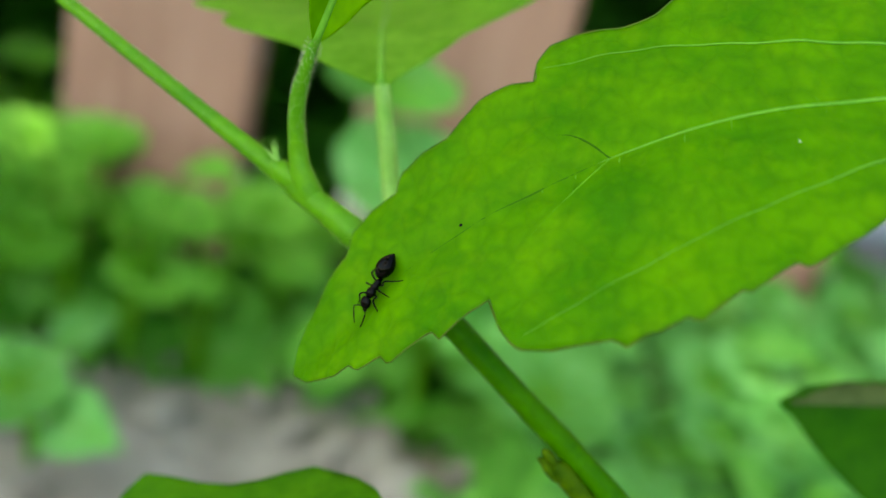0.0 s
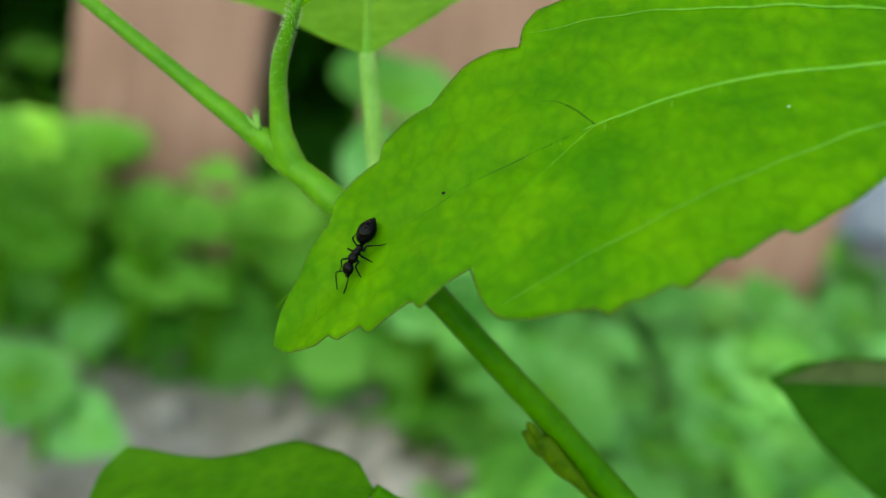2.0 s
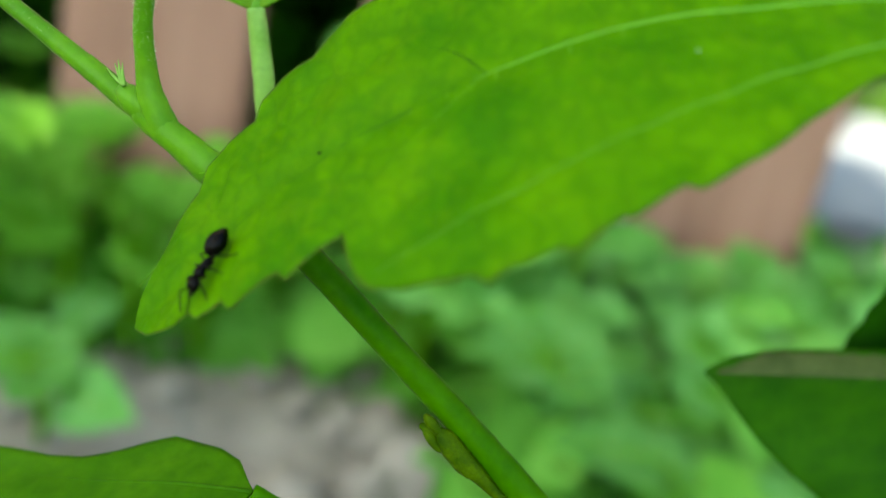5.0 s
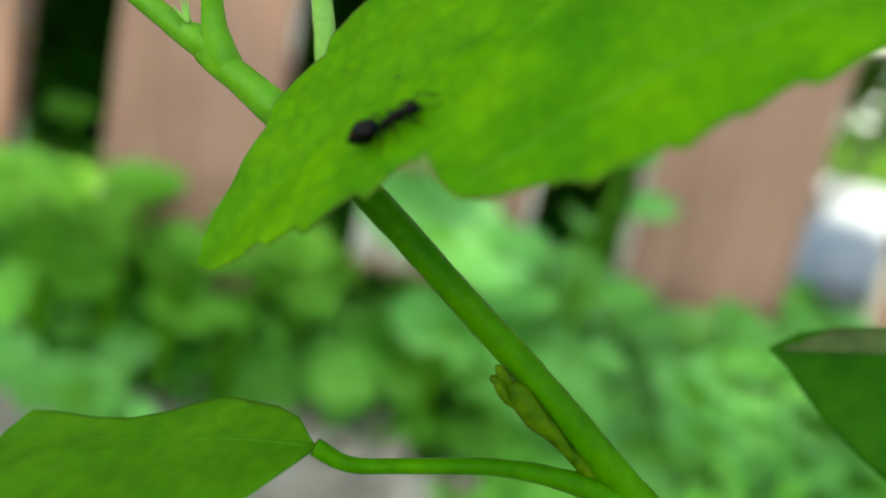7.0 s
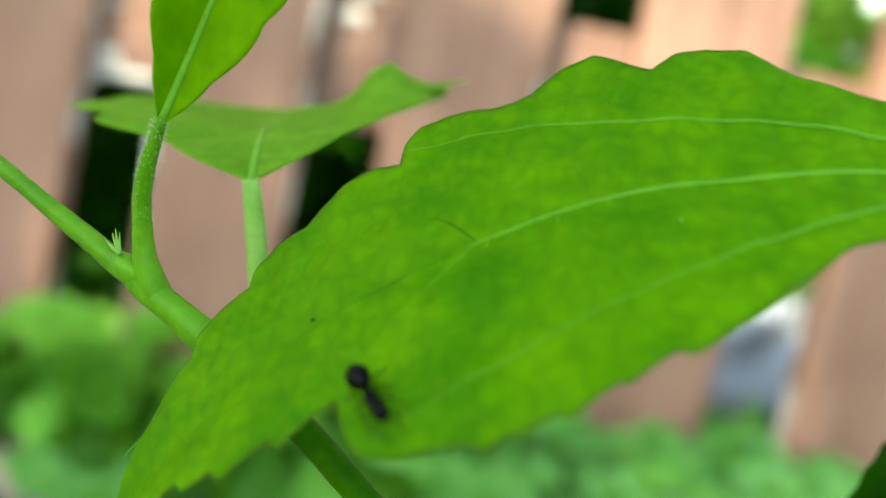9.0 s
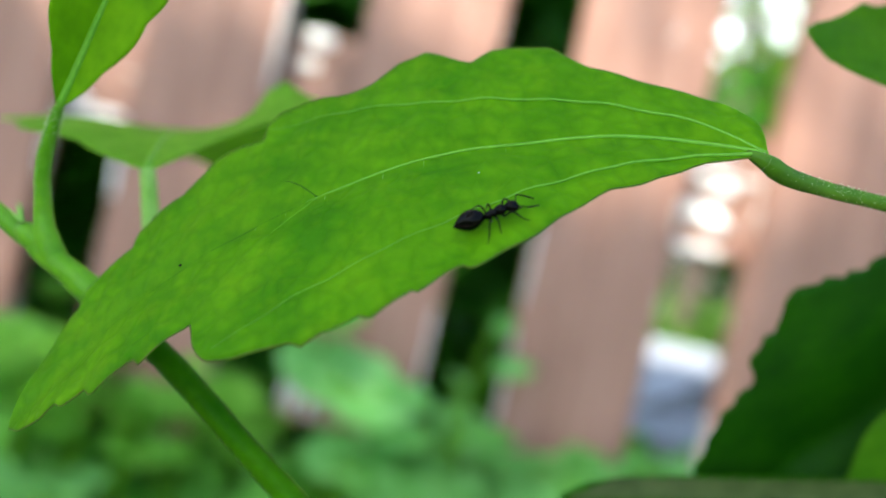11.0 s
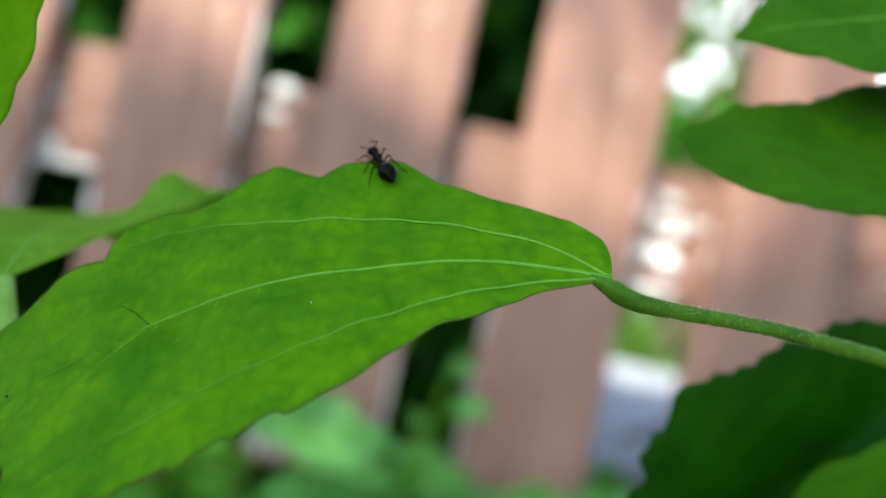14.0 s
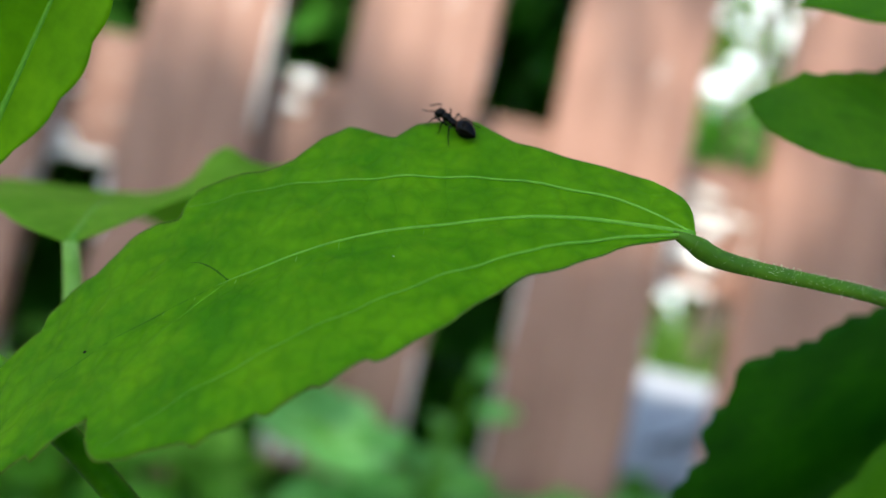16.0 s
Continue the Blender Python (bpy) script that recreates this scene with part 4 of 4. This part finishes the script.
def build_plant():
    plant = thing("plant", "leafy green garden plant with lobed scalloped leaves", "plant", Matrix.Translation(FOOT))
    build_main_leaf(plant)
    upper = [(-0.150, -0.4080, 0.2260), (-0.1330, -0.4120, 0.2190), (-0.1158, -0.4155, 0.2113), (-0.1058, -0.4172, 0.2067), (-0.0980, -0.4190, 0.2034)]
    lower = [(-0.0982, -0.4190, 0.2034), (-0.0918, -0.4200, 0.2003), (-0.0876, -0.4205, 0.1980), (-0.0829, -0.4210, 0.1953), (-0.0752, -0.4222, 0.1901), (-0.0688, -0.4230, 0.1857), (-0.0617, -0.4238, 0.1805),
             (-0.0440, -0.4250, 0.1660), (-0.0200, -0.4250, 0.1350), (0.0050, -0.4220, 0.0800), (0.0200, -0.4180, 0.0250), (0.0200, -0.4180, -0.0220)]
    st = stalk(plant, "stem", upper, [0.0005, 0.0006, 0.00074, 0.00105], "thin hairy green stem")
    hairs(st, upper, 1600, 0.00018, 1)
    stalk(plant, "stem", lower[:3], [0.0011, 0.0014, 0.00126], "smooth green stem")
    stalk(plant, "stem", lower[2:], [0.0012, 0.0012, 0.00135, 0.0022, 0.003], "smooth green stem darkened in colour for shade", 80, material=SHADED_STEM)
    v, f = ellipsoid(Vector((-0.0982, -0.4190, 0.2037)) - FOOT, (0.0024, 0.00118, 0.00122), Euler((0, 0.5, 0)).to_matrix())
    part("node", mesh_from("node", v, f, STEM), plant, "swollen joint of the stem")
    branch = [(-0.0962, -0.4192, 0.2024), (-0.0974, -0.4193, 0.2046), (-0.0981, -0.4194, 0.2072), (-0.0985, -0.4200, 0.2112), (-0.0976, -0.4212, 0.2160)]
    br = stalk(plant, "leaf_stalk", branch, [0.0013, 0.00118, 0.00088, 0.00076, 0.0007, 0.00045], "hairy young leaf stalk")
    hairs(br, branch[2:], 1100, 0.00018, 2, 0.00074)
    shapes = []
    for k, (a, b) in enumerate(((-0.6, 0.9), (-0.2, 1.0), (-1.0, 0.6), (-0.45, 1.1))):
        p = Vector((-0.0995, -0.4196, 0.2052)) - FOOT
        shapes.append(tube([p, p + Vector((a, -0.2, b)) * 0.0007, p + Vector((a * 1.1, -0.1, b * 1.3)) * 0.0013], [0.0002, 0.00013, 0.00003], 6, 8))
    part("bristle_tuft", mesh_from("bristle_tuft", *merge(*shapes), PALE_STALK), plant, "tuft of tiny pale bristles")
    build_side_leaf(plant, "folded young green leaf", (-0.0976, -0.4212, 0.2158), (0.25, -0.05, 1), (0.35, -0.85, 0.2), 0.034, 0.0098, YOUNG_LEAF, 5, form=0.9, teeth=6, cut=0.1, droop=-0.1, fold=0.45, seed=1)
    stalk(plant, "leaf_stalk", [(-0.0860, -0.4195, 0.1975), (-0.0895, -0.4110, 0.2010), (-0.0915, -0.4093, 0.2070), (-0.0931, -0.4088, 0.2122)], [0.0011, 0.00095, 0.00095, 0.0008], "pale green leaf stalk", material=PALE_STALK)
    build_side_leaf(plant, "green leaf seen along its face", (-0.0931, -0.4088, 0.2120), (-0.22, 0.84, 0.44), (-0.20, -0.46, 0.87), 0.056, 0.046, PALE_LEAF, 6, hump=(0.024, -0.0128, 0.0042), form=0.95, teeth=5, cut=0.16, droop=0.5, fold=0.12, seed=2, wave=0.06)
    petiole = [(-0.0392, -0.4281, 0.2239), (-0.0376, -0.4284, 0.2234), (-0.0352, -0.4277, 0.2227), (-0.0310, -0.4258, 0.2226), (-0.0261, -0.4240, 0.2227), (-0.0208, -0.4225, 0.2227), (-0.0160, -0.4212, 0.2224), (-0.0107, -0.4200, 0.2221), (-0.0070, -0.4190, 0.2213), (0.0060, -0.4175, 0.2150), (0.0290, -0.4150, 0.1950)]
    pt = stalk(plant, "leaf_stalk", petiole, [0.0003, 0.00085, 0.00068, 0.00064, 0.00066, 0.0007, 0.0008, 0.0012], "long dark green hairy leaf stalk", 80, material=PETIOLE)
    hairs(pt, petiole[1:9], 1500, 0.00015, 3, 0.00075)
    stalk(plant, "stem", [(0.0200, -0.4180, 0.03), (0.0290, -0.4150, 0.12), (0.0300, -0.4120, 0.20), (0.0270, -0.4060, 0.25), (0.0220, -0.3980, 0.29)], [0.002, 0.0016, 0.001], "upright green stem")
    build_side_leaf(plant, "green leaf with a wavy margin", (-0.0828, -0.4278, 0.1776), (-0.93, 0.22, -0.28), (-0.08, -0.31, 0.95), 0.030, 0.0134, SIDE_LEAF, 6, SIDE_LEAF, WAVY, form=0.9, teeth=2, cut=0.32, droop=0.06, fold=0.05, seed=0, wave=0.04, tip=0.35)
    stalk(plant, "leaf_stalk", [(-0.0828, -0.4278, 0.1776), (-0.0799, -0.4275, 0.1767), (-0.0746, -0.4270, 0.1777), (-0.0690, -0.4262, 0.1786), (-0.0636, -0.4250, 0.1782), (-0.0584, -0.4246, 0.1772)], [0.0007, 0.0006, 0.0006, 0.0008, 0.0011], "green leaf stalk", material=SHADED_STEM)
    bud_line = [(-0.0612, -0.4240, 0.1781), (-0.0625, -0.4243, 0.1793), (-0.0640, -0.4245, 0.1804), (-0.0655, -0.4246, 0.1815), (-0.0669, -0.4246, 0.1824), (-0.0681, -0.4246, 0.1834), (-0.0691, -0.4246, 0.1843), (-0.0697, -0.4246, 0.1848)]
    bud = stalk(plant, "bud", bud_line, [0.0008, 0.0006, 0.0005, 0.00065, 0.00095, 0.00098, 0.0008, 0.0004], "small tapered yellow green bud with lobed tips", 40, material=BUD)
    for k, (x, z, tilt, size) in enumerate(((-0.07025, 0.1853, 42, 0.0011), (-0.07045, 0.1847, 14, 0.00085), (-0.0699, 0.1839, 42, 0.0013))):
        c = Vector((x, -0.4248 + 0.0002 * (k % 2), z)) - FOOT
        v, f = ellipsoid(c, (size, 0.00045, 0.00045), Euler((0, radians(tilt), 0)).to_matrix(), 8, 10)
        part("bud_scale", mesh_from("bud_scale", v, f, BUD), bud)
    v, f = ellipsoid(Vector((-0.0673, -0.42525, 0.1826)) - FOOT, (0.0014, 0.0003, 0.0004), Euler((0, radians(50), 0)).to_matrix(), 8, 10)
    part("bud_scale", mesh_from("bud_scale", v, f, BUD), bud)
    build_side_leaf(plant, "green leaf with its shade put into a darker green", (0.0071, -0.3965, 0.1940), (-0.98, -0.10, -0.16), (0.0, -0.84, 0.54), 0.0506, 0.027, SHADE_DIM_LEAF, 6, SIDE_LEAF, FOLDED, form=1.0, teeth=9, cut=0.05, droop=0.02, fold=-0.45, seed=4)
    curl = axes(Vector((0.0071, -0.3965, 0.1940)) - FOOT, (-0.98, -0.10, -0.16), (0.0, -0.84, 0.54))
    v, f = blade(0.0494, lambda x: -0.0024 * min(1.0, (0.0494 - x) / 0.006, x / 0.01) - 0.00012 * math.sin(x * 2600), lambda x: 0.0003, lambda x, y: 0.0005 + 0.35 * y - 0.02 * 0.0506 * (x / 0.0506) ** 2 - 40 * y * y, 90, 8)
    part("curled_edge", mesh_from("curled_edge", v, f, CURL), plant, "pale underside of a curled leaf edge", curl)
    stalk(plant, "leaf_stalk", [(0.0071, -0.3965, 0.1940), (0.0180, -0.4030, 0.1820), (0.0295, -0.4130, 0.1500)], [0.0008, 0.0010], "green leaf stalk")
    build_side_leaf(plant, "large dark green leaf with a toothed margin, shade in its colour", (0.0232, -0.3891, 0.2328), (-0.655, 0.02, -0.757), (0.05, -1, 0.12), 0.0738, 0.0445, SHADE_DARK_LEAF, 8, SIDE_LEAF, (serrate(TOOTHED[0], 3.1, 0.9), TOOTHED[1]), form=1.08, teeth=7.5, cut=0.13, saw=True, droop=0.0, fold=0.5, seed=5)
    stalk(plant, "leaf_stalk", [(0.0232, -0.3891, 0.2328), (0.0280, -0.3960, 0.2315), (0.0285, -0.4085, 0.2350)], [0.0009, 0.0011], "green leaf stalk")
    build_side_leaf(plant, "lighter green leaf against a dark one", (0.0268, -0.3963, 0.2176), (-0.664, 0.0, -0.747), (0.25, -0.85, 0.45), 0.0558, 0.0306, SIDE_LEAF, 7, VEIN, form=1.0, teeth=6, cut=0.06, droop=0.0, fold=0.1, seed=9)
    stalk(plant, "leaf_stalk", [(0.0268, -0.3963, 0.2176), (0.0295, -0.4010, 0.2165), (0.0298, -0.4110, 0.2100)], [0.0007, 0.0010], "green leaf stalk")
    build_side_leaf(plant, "dark green leaf overhead, shade in its colour", (0.0150, -0.4080, 0.2440), (-1, -0.02, -0.09), (0.0, -0.80, 0.62), 0.045, 0.0205, SHADE_LEAF, 6, SIDE_LEAF, (serrate(BLUNT[0], 3.0, 0.5), serrate(BLUNT[1], 3.3, 0.3)), form=1.1, tip=0.6, teeth=6, cut=0.06, saw=True, droop=0.0, fold=0.0, seed=6)
    stalk(plant, "leaf_stalk", [(0.0150, -0.4080, 0.2440), (0.0230, -0.4070, 0.2450), (0.0270, -0.4060, 0.2480)], [0.0007, 0.0009], "green leaf stalk")
    build_side_leaf(plant, "sunlit yellow green leaf overhead", (0.0140, -0.4030, 0.2660), (-0.90, -0.10, -0.30), (0.15, -0.75, 0.65), 0.042, 0.029, SIDE_LEAF, 6, form=0.8, teeth=7, cut=0.16, droop=0.05, fold=0.1, seed=7)
    stalk(plant, "leaf_stalk", [(0.0140, -0.4030, 0.2660), (0.0200, -0.4010, 0.2700), (0.0240, -0.4000, 0.2750)], [0.0007, 0.0009], "green leaf stalk")
    return plant


# ---- the ant ----
def build_ant():
    ant = thing("ant", "small glossy black ant walking on the leaf", "ant", Matrix.Translation((0, 0, 0.3)))
    tilt = Euler((0, radians(-6), 0)).to_matrix()
    part("gaster", mesh_from("gaster", *ellipsoid((0, 0, 0), (1.2 * MM, 0.8 * MM, 0.74 * MM), tilt, 20, 24, 0.55), CHITIN), ant, m=pose(-1.74 * MM, 0, 0.86 * MM))
    waist = merge(ellipsoid((-0.62 * MM, 0, 0.62 * MM), (0.18 * MM, 0.15 * MM, 0.24 * MM), None, 8, 10), ellipsoid((-0.48 * MM, 0, 0.55 * MM), (0.25 * MM, 0.1 * MM, 0.1 * MM), None, 8, 8))
    part("waist", mesh_from("waist", *waist, CHITIN), ant)
    chest = merge(ellipsoid((0.75 * MM, 0, 0.85 * MM), (0.52 * MM, 0.42 * MM, 0.40 * MM)), ellipsoid((0.2 * MM, 0, 0.78 * MM), (0.44 * MM, 0.33 * MM, 0.32 * MM)),
                  ellipsoid((-0.18 * MM, 0, 0.70 * MM), (0.36 * MM, 0.3 * MM, 0.32 * MM)), ellipsoid((1.18 * MM, 0, 0.80 * MM), (0.2 * MM, 0.16 * MM, 0.16 * MM)))
    part("thorax", mesh_from("thorax", *chest, CHITIN), ant)
    head = part("head", mesh_from("head", *ellipsoid((0, 0, 0), (0.56 * MM, 0.52 * MM, 0.42 * MM), Euler((0, radians(22), 0)).to_matrix(), 16, 20), CHITIN), ant, m=pose(1.68 * MM, 0, 0.80 * MM))
    for s in (1, -1):
        part("eye", mesh_from("eye", *ellipsoid((0.05 * MM, s * 0.40 * MM, 0.12 * MM), (0.12 * MM, 0.07 * MM, 0.12 * MM), None, 8, 10), CHITIN), head)
        part("mandible", mesh_from("mandible", *tube([(0.38 * MM, s * 0.18 * MM, -0.22 * MM), (0.62 * MM, s * 0.16 * MM, -0.3 * MM), (0.72 * MM, s * 0.03 * MM, -0.34 * MM)], [0.09 * MM, 0.07 * MM, 0.02 * MM], 7, 8), LEG), head)
        part("antenna", mesh_from("antenna", *tube([(0.34 * MM, s * 0.16 * MM, 0.06 * MM), (0.62 * MM, s * 0.62 * MM, 0.22 * MM), (0.78 * MM, s * 0.78 * MM, 0.2 * MM), (1.35 * MM, s * 0.66 * MM, -0.1 * MM), (1.95 * MM, s * 0.42 * MM, -0.42 * MM)],
                                                   [0.05 * MM, 0.045 * MM, 0.045 * MM, 0.06 * MM, 0.05 * MM], 7, 24), LEG), head, "elbowed feeler")
    legs = []
    for k, (x, ahead) in enumerate(((0.78, 1.0), (0.28, 0.05), (-0.12, -0.95))):
        for s in (1, -1):
            reach = (1.35, 1.3, 1.6)[k]
            knee = (ahead * 0.5 * MM, s * 0.66 * MM, 0.42 * MM)
            shin = (ahead * 1.05 * MM, s * reach * 0.78 * MM, -0.25 * MM)
            toe = (ahead * 1.55 * MM, s * reach * MM, -0.56 * MM)
            hip = (0, 0, 0)
            shape = tube([hip, (0.1 * ahead * MM, s * 0.22 * MM, -0.06 * MM), knee, shin, (toe[0] * 0.9, toe[1] * 0.94, toe[2] + 0.05 * MM), toe], [0.1 * MM, 0.085 * MM, 0.075 * MM, 0.05 * MM, 0.035 * MM, 0.025 * MM], 7, 30)
            legs.append((k, s, part("leg", mesh_from("leg", *shape, LEG), ant, "thin jointed dark leg", pose(x * MM, s * 0.22 * MM, 0.58 * MM))))
    return ant, legs


# ---- what moves ----
def sway(x, y, z, rx, ry, rz):
    """Pose of the plant's foot when the plant is shifted and turned about its middle."""
    return pose(PIVOT.x + x, PIVOT.y + y, PIVOT.z + z, rx, ry, rz) @ Matrix.Translation(FOOT - PIVOT)


def foothold(u, v, heading):
    """Pose on the main leaf's face, seen from the plant's foot: millimetres along and across it, heading in degrees."""
    p = on_main(u, v, 0.0002)
    e = 0.0015
    sx = (main_height(p.x + e, -p.y) - main_height(p.x - e, -p.y)) / (2 * e)
    sy = (main_height(p.x, -p.y - e) - main_height(p.x, -p.y + e)) / (2 * e)
    a = radians(heading)
    ahead = Vector((math.cos(a), -math.sin(a), 0))
    ahead.z = sx * ahead.x + sy * ahead.y
    return Matrix.Translation(-FOOT) @ MAIN @ axes(p, ahead, (-sx, -sy, 1))


def motions():
    rows = [
        (0, sway(-0.0025, 0.0936, -0.0162, -0.57, -0.41, -0.77), foothold(56.0, 3.7, -42)),
        (0.5, sway(-0.0032, 0.0920, -0.0123, -0.27, -0.27, -0.68), foothold(56.3, 3.1, -44)),
        (1, sway(-0.0052, 0.0929, -0.0111, -0.09, -0.32, -0.63), foothold(55.8, 4.0, -44)),
        (1.5, sway(-0.0050, 0.0973, -0.0132, -0.29, -0.46, -0.36), foothold(55.9, 4.1, -40)),
        (2, sway(-0.0055, 0.0911, -0.0105, -0.13, -0.22, -0.61), foothold(55.9, 4.0, -45)),
        (2.5, sway(-0.0058, 0.0881, -0.0108, -0.12, -0.14, -0.84), foothold(55.5, 3.6, -50)),
        (3, sway(-0.0064, 0.0877, -0.0143, -0.29, 0.15, -0.86), foothold(55.6, 3.9, -51)),
        (3.5, sway(-0.0091, 0.0899, -0.0211, -0.54, 0.29, -0.61), foothold(55.9, 3.9, -47)),
        (4, sway(-0.0126, 0.0809, -0.0208, -0.21, 0.82, -1.19), foothold(57.2, 2.4, -52)),
        (4.2, sway(-0.0143, 0.0784, -0.0230, -0.28, 1.17, -1.07), foothold(58.7, 1.1, -52)),
        (4.7, sway(-0.0176, 0.0741, -0.0225, -0.29, 1.15, -1.21), foothold(58.1, 0.5, -53)),
        (5.2, sway(-0.0199, 0.0717, -0.0212, -0.29, 1.09, -1.52), foothold(56.7, 0.2, -54)),
        (5.8, sway(-0.0216, 0.0686, -0.0183, -0.30, 0.96, -1.90), foothold(55.0, -0.1, -57)),
        (6.3, sway(-0.0227, 0.0633, -0.0149, -0.30, 0.82, -2.03), foothold(54.1, -0.8, -61)),
        (6.5, sway(-0.0230, 0.0552, -0.0106, 0.02, 0.61, -1.96), foothold(54.1, -1.2, -66)),
        (6.7, sway(-0.0220, 0.0474, -0.0078, 0.27, 0.62, -1.70), foothold(52.0, -0.2, -125)),
        (7, sway(-0.0187, 0.0358, -0.0053, 0.44, 0.66, -1.13), foothold(48.9, 1.3, -187)),
        (7.5, sway(-0.0134, 0.0146, -0.0014, 0.05, 0.91, -0.25), foothold(48.3, -0.2, -130)),
        (8, sway(-0.0088, -0.0106, 0.0034, 0.51, 1.23, 0.72), foothold(45.6, -0.4, -108)),
        (8.5, sway(-0.0044, -0.0376, 0.0103, 1.00, 1.80, 0.62), foothold(44.6, -1.2, -112)),
        (8.7, sway(-0.0040, -0.0405, 0.0113, 1.24, 1.30, 0.46), foothold(44.7, -2.5, -106)),
        (9.2, sway(-0.0015, -0.0471, 0.0109, 1.21, 0.72, 0.51), foothold(43.7, -3.1, -116)),
        (9.7, sway(0.0023, -0.0526, 0.0100, 1.15, 0.45, 0.65), foothold(40.7, -3.6, -138)),
        (10.3, sway(0.0069, -0.0594, 0.0088, 1.02, 0.14, 0.81), foothold(34.3, -4.0, -169)),
        (10.8, sway(0.0093, -0.0664, 0.0084, 0.86, -0.44, 0.87), foothold(26.9, -4.1, -185)),
        (11, sway(0.0097, -0.0696, 0.0084, 0.48, -0.84, 0.71), foothold(22.9, -3.1, -188)),
        (11.5, sway(0.0091, -0.0851, 0.0069, -0.26, -0.68, 0.99), foothold(13.3, 0.1, -191)),
        (12, sway(0.0139, -0.0877, 0.0107, -0.11, -0.45, 0.84), foothold(5.6, 1.6, -200)),
        (12.2, sway(0.0147, -0.0845, 0.0115, -0.14, -0.47, 0.93), foothold(6.6, 3.0, -250)),
        (12.5, sway(0.0154, -0.0786, 0.0122, -0.21, -0.50, 1.09), foothold(8.0, 5.0, -296)),
        (13, sway(0.0164, -0.0911, 0.0133, -0.06, -0.44, 1.09), foothold(12.8, 10.8, -315)),
        (13.5, sway(0.0169, -0.0916, 0.0147, -0.00, -0.50, 1.18), foothold(13.4, 15.0, -282)),
        (14, sway(0.0186, -0.0886, 0.0153, -0.09, -0.70, 1.33), foothold(14.2, 15.9, -280)),
        (14.5, sway(0.0208, -0.0801, 0.0176, -0.05, -1.05, 1.72), foothold(14.4, 16.0, -290)),
        (15, sway(0.0227, -0.0763, 0.0175, -0.14, -0.68, 2.00), foothold(14.4, 16.0, -290)),
        (15.5, sway(0.0264, -0.0733, 0.0165, -0.58, -0.76, 1.97), foothold(14.4, 16.0, -292)),
        (16, sway(0.0264, -0.0639, 0.0141, -0.42, -0.91, 2.32), foothold(14.4, 16.0, -295)),
    ]
    walk(plant, [(t, a) for t, a, b in rows])
    walk(ant, [(t, a @ b) for t, a, b in rows])
    # tripod gait, resting while the ant stands still
    spans = ((3.6, 8.7), (10.8, 13.5))
    for k, side, leg in ant_legs:
        rest = leg.matrix_basis.copy()
        phase = 1 if (k + (side > 0)) % 2 else -1
        steps = [(0.0, 0.0)]
        for a, b in spans:
            steps.append((a, 0.0))
            n = int((b - a) / 0.15)
            steps += [(a + 0.15 * i, 16.0 * phase * (-1) ** i) for i in range(1, n)]
            steps.append((b, 0.0))
        steps.append((16.0, 0.0))
        walk(leg, [(t, rest @ pose(0, 0, 0, 0, 0, swing)) for t, swing in steps])


build_ground()
build_paving()
build_backdrop()
build_fence()
build_hedge()
build_lawn()
build_far_shrubs()
build_tree("tree", "slender tree with sunlit yellow green leaves", 1.45, 4.8, 4.2, 0.7, 1.3, 2600, 31, (0.06, 0.14))
build_unseen_shade_tree()
build_sapling()
build_dead_twigs()
build_weeds()
plant = build_plant()
ant, ant_legs = build_ant()
motions()
